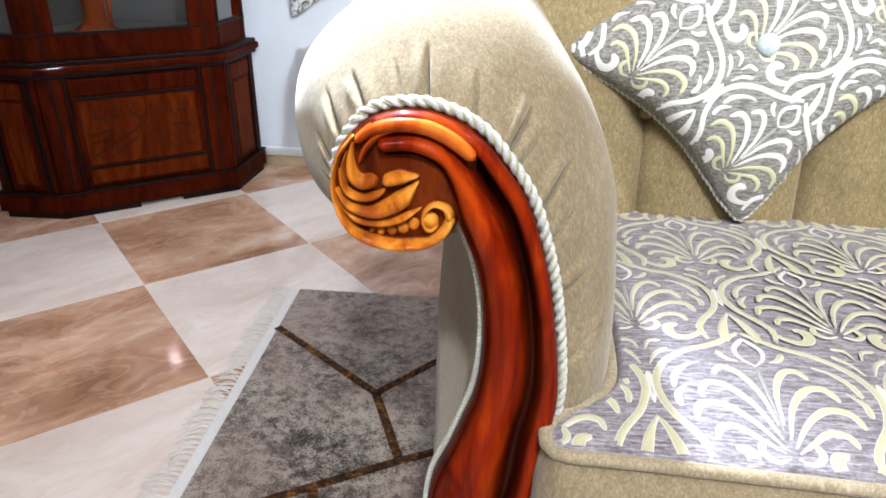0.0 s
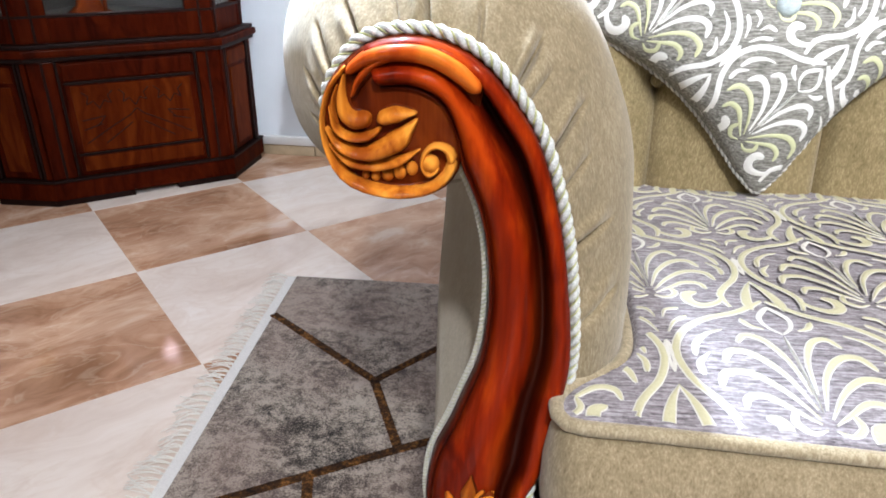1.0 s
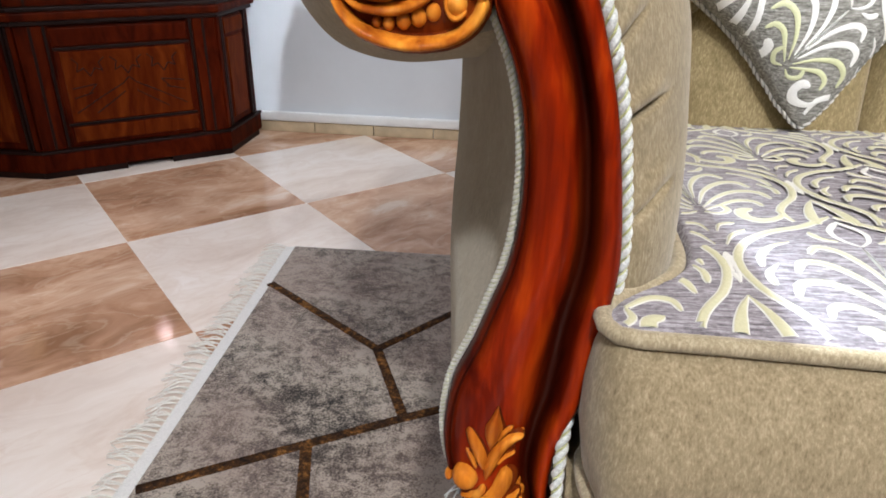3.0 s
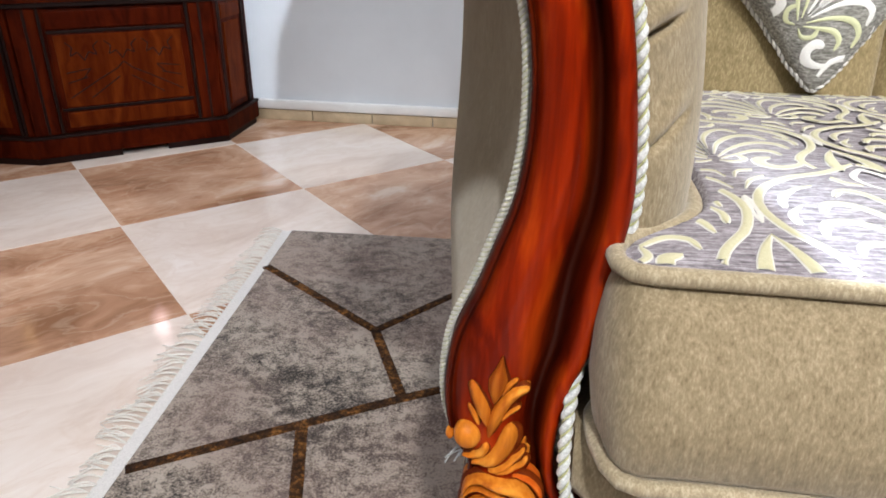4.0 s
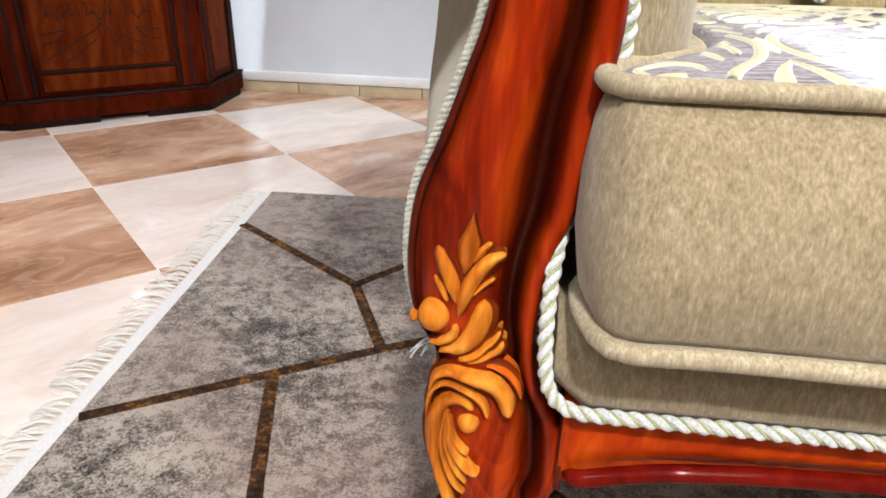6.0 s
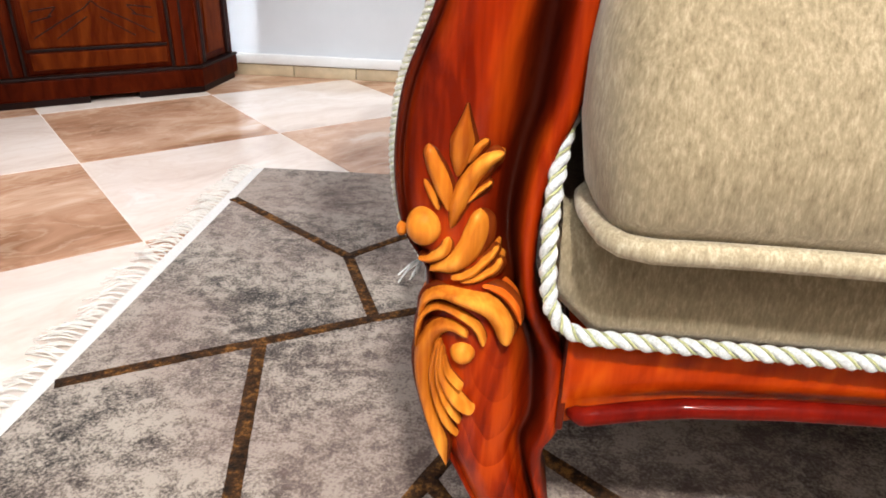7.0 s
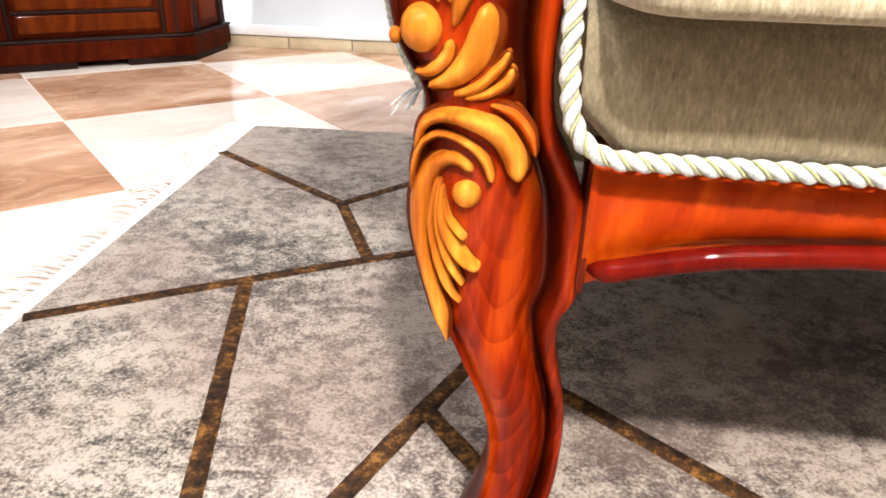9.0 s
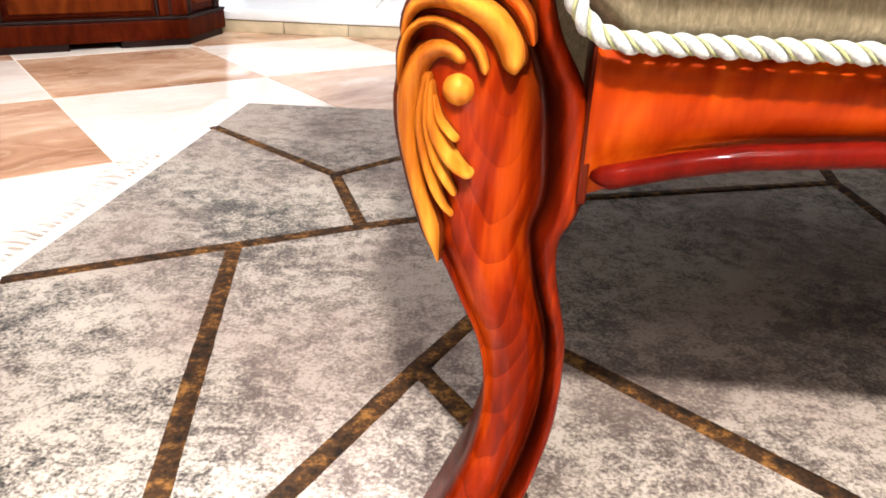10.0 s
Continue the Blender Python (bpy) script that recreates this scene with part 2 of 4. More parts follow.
CORD_PALE = plain("pale_silk_cord", (0.52, 0.54, 0.525), 0.36, 0.35, 700, 0.5, Sheen_Weight=0.3)
CORD_GOLD = plain("gold_green_thread", (0.42, 0.43, 0.20), 0.34, 0.35, 900, 0.6, Sheen_Weight=0.2)
SILVER = plain("silver_braid", (0.62, 0.62, 0.56), 0.38, 0.30, 900, 0.9, Metallic=0.35)
# for unseen walls: tone kept low to hold down bounce and haze on lacquer
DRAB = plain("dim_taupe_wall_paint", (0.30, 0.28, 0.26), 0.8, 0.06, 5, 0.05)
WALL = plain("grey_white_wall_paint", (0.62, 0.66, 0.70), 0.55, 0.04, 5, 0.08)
CEIL = plain("white_ceiling_paint", (0.50, 0.49, 0.47), 0.8, 0.03, 5, 0.05)
WHITE = plain("white_painted_ledge", (0.78, 0.80, 0.80), 0.4, 0.05, 20, 0.05)
GROUT = plain("pale_grout", (0.68, 0.60, 0.52), 0.8, 0.12, 60, 0.3)
SKIRT = plain("beige_skirting_tile", (0.55, 0.45, 0.30), 0.2, 0.20, 14, 0.03)
FRINGE = plain("white_cotton_fringe", (0.72, 0.70, 0.64), 0.9, 0.12, 300, 0.5)
BINDING = plain("pale_woven_rug_binding", (0.68, 0.67, 0.64), 0.85, 0.12, 500, 0.6)
BLACK = plain("black_stain", (0.02, 0.010, 0.006), 0.35, 0.3, 40, 0.1)


def marble(name, stops, vein, cloud=3.2):
    k = Mat(name)
    r = k.random(40.0)
    w = k.math("MULTIPLY", k.noise((3, 3, 3), 3, 0.6, shift=r), 1.3)
    base = k.noise((cloud, cloud * 2.2, 1), 6, 0.64, 0.7, shift=r, warp=w)
    fine = k.noise((6, 14, 1), 4, 0.55, 1.0, shift=r, warp=w)
    line = k.math("ABSOLUTE", k.math("SUBTRACT", fine, 0.5))
    c = k.ramp(base, stops)
    k.colour(k.mix(k.ramp(line, [(0.0, (0.24, 0.24, 0.24)), (0.040, (0, 0, 0))]), c, vein))
    k.set(Roughness=0.12, Specular_IOR_Level=0.4)
    k.rough(k.noise(7, 3, shift=r), 0.05, 0.15)
    return k.m


LIGHT_TILE = marble("cream_marble_tile", [(0.30, (0.62, 0.51, 0.43)), (0.5, (0.74, 0.65, 0.57)), (0.72, (0.82, 0.76, 0.70))], (0.62, 0.48, 0.38))
BROWN_TILE = marble("tan_marble_tile", [(0.30, (0.28, 0.145, 0.078)), (0.44, (0.43, 0.240, 0.145)), (0.58, (0.58, 0.375, 0.25)), (0.72, (0.74, 0.60, 0.48))], (0.74, 0.58, 0.43))


def rug_material():
    """Short grey pile, printed like weathered stone."""
    k = Mat("grey_stone_print_pile")
    big = k.noise(5.5, 4, 0.6, 0.5)
    speck = k.noise(58, 5, 0.74, 0.4)
    pile = k.noise(300, 3, 0.7)
    patch = k.noise((17, 26, 17), 4, 0.7, 0.8)
    grain = k.math("ADD", k.math("MULTIPLY", speck, 0.62), k.math("MULTIPLY", k.noise(300, 2, 0.7), 0.50))
    f = k.math("ADD", grain, k.math("ADD", k.math("MULTIPLY", big, 0.35), k.math("MULTIPLY", patch, 0.42)))
    c = k.ramp(k.math("SUBTRACT", f, 0.04), [(0.765, (0.014, 0.012, 0.010)), (0.84, (0.095, 0.080, 0.066)), (0.90, (0.215, 0.182, 0.150)), (0.985, (0.40, 0.345, 0.285))])
    hue = k.noise(3.2, 2)
    k.colour(k.mix(k.ramp(hue, [(0.40, (0, 0, 0)), (0.62, (0.45, 0.45, 0.45))]), c, (0.24, 0.168, 0.14)))
    k.set(Roughness=0.95, Sheen_Weight=0.15, Specular_IOR_Level=0.1)
    k.bump(k.math("ADD", pile, speck), 0.6, 0.002)
    return k.m


def rug_line_material():
    k = Mat("rust_brown_pile")
    f = k.noise(70, 5, 0.75)
    k.colour(k.ramp(f, [(0.36, (0.010, 0.006, 0.004)), (0.52, (0.05, 0.022, 0.008)), (0.68, (0.26, 0.115, 0.026))]))
    k.set(Roughness=0.9, Specular_IOR_Level=0.15)
    k.bump(k.noise(420, 2), 0.6, 0.002)
    return k.m


def damask_ground(name, dark, mid, light):
    """Grey chenille ground, with short level slubs."""
    k = Mat(name)
    slub = k.noise((55, 420, 420), 3, 0.7)
    cloud = k.noise(300, 2, 0.6)
    f = k.math("ADD", k.math("MULTIPLY", slub, 0.8), k.math("MULTIPLY", cloud, 0.25))
    k.colour(k.ramp(f, [(0.36, dark), (0.52, mid), (0.68, light)]))
    k.set(Roughness=0.9, Sheen_Weight=0.08, Specular_IOR_Level=0.1)
    k.bump(slub, 0.5, 0.0012)
    return k.m


PILLOW_DAMASK = damask_ground("warm_grey_chenille_ground", (0.085, 0.082, 0.072), (0.23, 0.225, 0.20), (0.44, 0.43, 0.40))
RUG, RUG_LINE, DAMASK = rug_material(), rug_line_material(), damask_ground("grey_chenille_ground", (0.075, 0.066, 0.072), (0.21, 0.19, 0.205), (0.40, 0.38, 0.40))
CREAM_YARN = plain("cream_satin_yarn", (0.47, 0.45, 0.29), 0.45, 0.08, 500, 0.25)
SNOW_YARN = plain("bright_white_yarn", (0.80, 0.80, 0.77), 0.65, 0.06, 600, 0.4)
LIME_YARN = plain("pale_lime_yarn", (0.60, 0.62, 0.38), 0.5, 0.08, 500, 0.25)
WHITE_YARN = plain("white_chenille_yarn", (0.58, 0.57, 0.53), 0.7, 0.08, 600, 0.4)
CAB_WOOD = lacquer("mahogany_cabinet_veneer", (0.024, 0.0024, 0.0005), (0.046, 0.0050, 0.0008), (0.068, 0.0088, 0.0014), 0.12, rings=0.01)
CAB_PANEL = lacquer("amber_cabinet_veneer", (0.050, 0.0062, 0.0009), (0.078, 0.0125, 0.0016), (0.108, 0.0205, 0.0028), 0.12, rings=0.01)
CAB_EDGE = plain("blackened_cabinet_edge", (0.010, 0.003, 0.002), 0.5, 0.3, 30, 0.05, Specular_IOR_Level=0.12)


def glass_material():
    k = Mat("clear_glass")
    k.set(Roughness=0.02, Transmission_Weight=1.0, IOR=1.45)
    k.b.inputs["Base Color"].default_value = (0.95, 0.97, 0.97, 1)
    return k.m


GLASS = glass_material()
MIRRORED = plain("grey_cabinet_lining", (0.06, 0.058, 0.055), 0.5, 0.1, 10, 0.05)


def lamp_glow():
    k = Mat("lit_lamp_face")
    k.set(Emission_Strength=6.0)
    k.b.inputs["Emission Color"].default_value = (1.0, 0.95, 0.88, 1)
    return k.m


GLOW = lamp_glow()


# ---------------------------------------------------------------- room
TILE, TILE_DEEP, TILE_TURN = 0.45, 0.468, 35.4
TILE_SKEW = math.tan(radians(1.9))   # the courses run slightly out of square
TILE_O = (-0.749, 1.512)
ROOM_TURN = -6.5
ROOM = pose(0, 0, 0, 0, 0, ROOM_TURN)
NORTH, WEST, EAST, SOUTH = 2.365, -1.60, 3.4, -3.2   # in the room's own axes


def room_wall(name, x0, x1, y0, y1, z0, z1, mat, label, category="wall"):
    bm = bmesh.new()
    box(bm, x0, x1, y0, y1, z0, z1)
    ob = part(name, bm, mat, None, smooth=False)
    ob.matrix_world = ROOM
    return tagged(ob, label, category, kind="structure")


room_wall("wall_north", WEST - 0.15, EAST + 0.15, NORTH, NORTH + 0.15, 0.0, CEILING, WALL, "pale grey-white painted plaster wall behind the sofa")
room_wall("wall_west", WEST - 0.15, WEST, SOUTH, NORTH - 0.001, 0.0, CEILING, WALL, "pale grey-white painted plaster wall beside the cabinet")
# two unseen walls added to close the room and set its bounce light
room_wall("wall_east", EAST, EAST + 0.15, SOUTH, NORTH - 0.001, 0.0, CEILING, DRAB, "unseen wall added to close the room, dim to limit bounce")
room_wall("wall_south", WEST - 0.15, EAST + 0.15, SOUTH - 0.15, SOUTH - 0.001, 0.0, CEILING, DRAB, "unseen wall added behind the camera, dim to limit bounce")
room_wall("ceiling", WEST - 0.15, EAST + 0.15, SOUTH - 0.15, NORTH + 0.15, CEILING, CEILING + 0.1, CEIL, "white painted ceiling with recessed spots", "ceiling")


def skirting():
    base = empty("baseboard", ROOM, "beige tile skirting with a white painted ledge above", "baseboard", kind="structure")
    x = WEST + 0.012
    bm = bmesh.new()
    box(bm, 0.0015, 0.2085, NORTH - 0.014, NORTH + 0.0, 0.0, 0.036, 0.0015)
    first = part("skirting_tile", bm, SKIRT, base)
    first.location = (x, 0, 0)
    while x < EAST - 0.22:
        x += 0.21
        ob = first.copy()
        scene.collection.objects.link(ob)
        ob.location = (x, 0, 0)
    bm = bmesh.new()
    box(bm, WEST, EAST, NORTH - 0.019, NORTH, 0.038, 0.070, 0.004)
    part("white_ledge", bm, WHITE, base)
    return base


skirting()


def spot(at, target, watts, radius, beam, colour):
    x, y = at
    base = empty("ceiling_spot", pose(x, y, CEILING), "round recessed ceiling spot with a white ring", "ceiling light", "ceiling spots")
    bm = bmesh.new()
    rows = []
    for r, z in ((radius * 1.30, 0.0), (radius * 1.28, -0.008), (radius * 1.05, -0.010), (radius * 1.0, 0.002)):
        rows.append([(r * math.cos(k * math.pi / 16), r * math.sin(k * math.pi / 16), z) for k in range(32)])
    grid(bm, rows, wrap_u=True)
    part("ring", bm, WHITE, base)
    bm = bmesh.new()
    bmesh.ops.create_circle(bm, cap_ends=True, segments=32, radius=radius)
    face = part("lamp_face", bm, GLOW, base)
    face.location = (0, 0, -0.003)
    lamp = bpy.data.lights.new("spot_lamp", "AREA")
    lamp.shape, lamp.size, lamp.energy, lamp.color, lamp.spread = "DISK", radius * 2, watts, colour, radians(beam)
    lo = new("spot_lamp", lamp)
    eye = (x, y, CEILING - 0.013 - radius)
    lo.matrix_world = look(eye, target)


for s in SPOTS:
    spot(*s)


# added fill light, built as a ceiling panel out of view
def light_panel(at, watts, colour):
    base = empty("light_panel", pose(at[0], at[1], CEILING), "unseen square ceiling panel added for fill light, in a thin frame", "ceiling light", "ceiling panels")
    for k in range(4):
        bm = bmesh.new()
        box(bm, -0.31, 0.31, 0.296, 0.31, -0.014, 0.0, 0.002, pose(0, 0, 0, 0, 0, 90 * k))
        part("panel_frame", bm, WHITE, base)
    bm = bmesh.new()
    box(bm, -0.294, 0.294, -0.294, 0.294, -0.006, -0.001)
    part("diffuser", bm, GLOW, base)
    lamp = bpy.data.lights.new("panel_lamp", "AREA")
    lamp.shape, lamp.size, lamp.energy, lamp.color = "SQUARE", 0.58, watts, colour
    lo = new("panel_lamp", lamp)
    lo.location = (at[0], at[1], CEILING - 0.016)


for s in FILL_PANELS:
    light_panel(*s)


# ---------------------------------------------------------------- sofa
SOFA = pose(0, 0.437, 0, 0, 0, -6.0)
sofa = empty("sofa", SOFA, "gold velvet sofa with a carved red lacquered wooden arm", "sofa")

# left and right edges of the carved upright, from the scroll down: (u, z, u, z)
POST = [
    (-0.036, 0.697, -0.045, 0.722), (-0.016, 0.697, -0.020, 0.7275), (0.001, 0.688, 0.004, 0.7235), (0.010, 0.668, 0.026, 0.711),
    (0.014, 0.650, 0.044, 0.691), (0.019, 0.638, 0.061, 0.666), (0.026, 0.620, 0.0725, 0.634), (0.0315, 0.595, 0.0815, 0.600),
    (0.034, 0.564, 0.0875, 0.565), (0.033, 0.533, 0.092, 0.528), (0.0285, 0.505, 0.0925, 0.503), (0.020, 0.479, 0.089, 0.474),
    (0.010, 0.450, 0.086, 0.447), (-0.002, 0.420, 0.080, 0.414), (-0.0065, 0.392, 0.0715, 0.388), (-0.0065, 0.368, 0.067, 0.365),
    (-0.002, 0.344, 0.0655, 0.344),
]
LEG = [
    (-0.002, 0.344, 0.0655, 0.344), (0.010, 0.322, 0.0665, 0.323), (0.0065, 0.300, 0.072, 0.303), (0.0035, 0.276, 0.084, 0.280),
    (0.006, 0.257, 0.087, 0.255), (0.0105, 0.236, 0.087, 0.227), (0.016, 0.212, 0.080, 0.211), (0.025, 0.195, 0.080, 0.195),
    (0.034, 0.174, 0.084, 0.175), (0.043, 0.153, 0.0885, 0.155), (0.0485, 0.128, 0.0895, 0.130), (0.048, 0.102, 0.0875, 0.100),
    (0.041, 0.070, 0.081, 0.070), (0.026, 0.035, 0.070, 0.035), (0.010, 0.0, 0.062, 0.0),
]


def face_depth(z):
    """How far the wood's ground stands behind the front line."""
    return float(np.interp(z, [0.0, 0.08, 0.14, 0.20, 0.28, 0.36, 0.42, 0.52, 0.64, 0.73], [0.006, 0.018, 0.022, 0.018, 0.014, 0.015, 0.016, 0.019, 0.021, 0.022]))


def section(w):
    """Relief across the upright, from its left edge (0) to its right edge (1), in metres towards the front."""
    if w < 0.07:
        return 0.004 + 0.0045 * math.sin(math.pi * w / 0.07)
    if w < 0.57:
        t = (w - 0.07) / 0.50
        return 0.003 + 0.012 * math.sin(math.pi * min(1, t * 0.93 + 0.04)) ** 0.8
    if w < 0.79:
        t = (w - 0.57) / 0.22
        return 0.0050 - 0.012 * math.sin(math.pi * t) ** 0.9 + 0.003 * t
    t = (w - 0.79) / 0.21
    return 0.0045 + 0.0075 * math.sin(math.pi * (0.12 + 0.80 * t)) ** 0.7


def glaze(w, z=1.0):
    """How far the colour darkens across the mouldings, most in the groove and at the edges; less on the leg."""
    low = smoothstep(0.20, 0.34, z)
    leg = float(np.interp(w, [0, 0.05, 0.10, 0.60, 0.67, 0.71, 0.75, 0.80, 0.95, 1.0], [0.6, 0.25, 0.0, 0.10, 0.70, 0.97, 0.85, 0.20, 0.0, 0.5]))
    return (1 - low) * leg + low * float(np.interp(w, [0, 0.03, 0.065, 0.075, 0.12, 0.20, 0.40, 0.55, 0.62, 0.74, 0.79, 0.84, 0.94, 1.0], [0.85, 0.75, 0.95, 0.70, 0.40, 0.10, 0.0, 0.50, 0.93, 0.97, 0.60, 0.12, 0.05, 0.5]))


def across(w, z):
    """Where the moulding's profile is taken: on the knee and leg the rounded field is wider and the groove lies further out."""
    low = 1 - smoothstep(0.38, 0.47, z)
    return w + low * (float(np.interp(w, [0, 0.07, 0.69, 0.87, 1], [0, 0.07, 0.57, 0.79, 1])) - w)


def carved_ground(u, z):
    """The block that the carver left standing for the leaves."""
    return min(surface(u, z), 0.0035)


def surface(u, z):
    """Depth of the lacquered ground at a place on the upright or leg."""
    both = POST[5:] + LEG[1:]
    zl, ul = [q[1] for q in both][::-1], [q[0] for q in both][::-1]
    zr, ur = [q[3] for q in both][::-1], [q[2] for q in both][::-1]
    a, b = np.interp(z, zl, ul), np.interp(z, zr, ur)
    w = (u - a) / (b - a)
    return face_depth(z) - (section(across(w, z)) if 0 < w < 1 else 0.0)


def upright(name, rows4, n, thick, label):
    st = catmull(rows4, n)
    ws = [0.0, 0.02, 0.04, 0.06, 0.07, 0.078, 0.09, 0.12, 0.16, 0.2, 0.26, 0.32, 0.38, 0.44, 0.49, 0.53, 0.56, 0.58, 0.61, 0.64, 0.68, 0.72, 0.76, 0.79, 0.81, 0.84, 0.87, 0.90, 0.93, 0.96, 0.98, 1.0]
    bm = bmesh.new()
    tone_layer = bm.verts.layers.float.new("glaze")
    rows = []
    for a, b, c, d in st:
        row = []
        for w in ws:
            u, z = a + (c - a) * w, b + (d - b) * w
            row.append((u, face_depth(z) - section(across(w, z)), z))
        back = face_depth((b + d) / 2) + thick
        row.append((c - 0.001, back, d))
        row.append((a + 0.001, back, b))
        rows.append(row)
    vs = grid(bm, rows, wrap_u=True, caps=True)
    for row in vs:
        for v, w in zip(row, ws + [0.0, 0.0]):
            v[tone_layer] = glaze(across(w, v.co.z), v.co.z)
    return part(name, bm, TONED_WOOD, sofa, label)


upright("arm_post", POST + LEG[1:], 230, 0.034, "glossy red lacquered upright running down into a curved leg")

# carved scroll at the head of the arm
bm = bmesh.new()
head = catmull([(-0.0745, 0.680), (-0.069, 0.699), (-0.056, 0.7145), (-0.036, 0.7255), (-0.012, 0.7275), (0.010, 0.720), (0.024, 0.705), (0.022, 0.680), (0.014, 0.655),
                (0.006, 0.638), (-0.010, 0.6285), (-0.030, 0.6275), (-0.049, 0.6335), (-0.065, 0.646), (-0.0735, 0.662)], 72, True)
front = [bm.verts.new((u, 0.0165, z)) for u, z in head * 0.94 + head.mean(axis=0) * 0.06]
rim = [bm.verts.new((u, 0.020, z)) for u, z in head]
rear = [bm.verts.new((u, 0.052, z)) for u, z in head]
bm.faces.new(front)
bm.faces.new(list(reversed(rear)))
for a, b in ((front, rim), (rim, rear)):
    for i in range(72):
        bm.faces.new((a[i], a[(i + 1) % 72], b[(i + 1) % 72], b[i]))
scroll = part("scroll_head", bm, UMBER_WOOD, sofa, "dark umber scroll head behind the carving")


def carving(name, strokes, v0, material, parent, label=""):
    main = None
    for pts, widths, height in strokes:
        bm = bmesh.new()
        ridge(bm, pts, widths, height, v0, sink=0.012, crest=0.16)
        ob = part("lobe" if main else name, bm, material, main or parent, "" if main else label)
        main = main or ob
    # a wider, lower umber ridge under each lobe gives it a dark edge
    bm = bmesh.new()
    for pts, widths, height in strokes:
        ridge(bm, pts, [w * 1.06 + 0.0009 for w in widths], 0.0012, v0, 24)
    tagged(part("dark_outline", bm, UMBER_WOOD, main, "low dark umber ridge round the carving"), kind="stuff")
    return main


carving("scroll_rim", [
    ([(0.0238, 0.698), (0.0103, 0.7094), (-0.0069, 0.7176), (-0.0254, 0.719), (-0.0428, 0.7153), (-0.0555, 0.7061)], (0.0062, 0.0078, 0.0076, 0.0070, 0.0060, 0.0038), 0.0090),
    ([(-0.0255, 0.7164), (-0.0385, 0.7121), (-0.0483, 0.7027), (-0.0535, 0.6919)], (0.002, 0.0038, 0.0032, 0.0015), 0.005),
], 0.014, ORANGE_WOOD, sofa, "orange lacquered carved rim")
carving("scroll_band", [
    ([(-0.0568, 0.7098), (-0.0671, 0.6965), (-0.073, 0.6776), (-0.07, 0.6576), (-0.0584, 0.6409), (-0.0406, 0.6337), (-0.022, 0.6326), (-0.005, 0.6368), (0.0056, 0.6469), (0.0082, 0.6561)], (0.0018, 0.0024, 0.0019, 0.0024, 0.004, 0.0051, 0.0051, 0.0048, 0.0045, 0.0042), 0.0085),
    ([(0.0078, 0.6536), (0.0054, 0.6612), (-0.0021, 0.6638), (-0.0084, 0.6591), (-0.0099, 0.6516), (-0.0058, 0.6461), (-0.0005, 0.6498)], (0.0045, 0.0036, 0.0027, 0.0024, 0.0027, 0.003, 0.0021), 0.0085),
], 0.016, AMBER_WOOD, sofa, "amber carved band")
carving("scroll_leaf", [
    ([(-0.0581, 0.7052), (-0.0599, 0.6923), (-0.0581, 0.6823), (-0.0512, 0.6776), (-0.0426, 0.6816)], (0.0013, 0.0036, 0.0059, 0.0076, 0.0066), 0.0066),
    ([(-0.0625, 0.699), (-0.0654, 0.6866), (-0.063, 0.675)], (0.0008, 0.0021, 0.0011), 0.005),
    ([(-0.0677, 0.6865), (-0.0638, 0.6725), (-0.0549, 0.6672), (-0.0442, 0.6684), (-0.0363, 0.6737)], (0.0013, 0.0027, 0.0037, 0.0040, 0.0017), 0.0072),
    ([(-0.0707, 0.6729), (-0.0614, 0.6606), (-0.0446, 0.6574), (-0.0277, 0.6651), (-0.0138, 0.6802)], (0.0017, 0.0046, 0.0066, 0.0082, 0.0013), 0.01),
    ([(-0.0387, 0.6787), (-0.0267, 0.6825), (-0.0138, 0.684)], (0.0059, 0.0068, 0.0017), 0.007),
    ([(-0.069, 0.6618), (-0.0571, 0.6514), (-0.0402, 0.6495), (-0.0248, 0.6535), (-0.012, 0.6613)], (0.0013, 0.0037, 0.0050, 0.0045, 0.0007), 0.0072),
], 0.016, AMBER_WOOD, sofa, "amber carved acanthus leaf")
bm = bmesh.new()
boss(bm, -0.0058, 0.0145, 0.6524, 0.0058, 0.0070, 0.0058)
part("scroll_eye", bm, AMBER_WOOD, sofa, "amber carved scroll eye")
for u, z, r in ((-0.0470, 0.6425, 0.0027), (-0.0408, 0.6421, 0.0033), (-0.0330, 0.6434, 0.0040), (-0.0252, 0.6453, 0.0042), (-0.0175, 0.6481, 0.0040)):
    bm = bmesh.new()
    boss(bm, u, 0.0165, z, r, 0.0042, r * 1.2, 14)
    part("scroll_bead", bm, AMBER_WOOD, sofa)

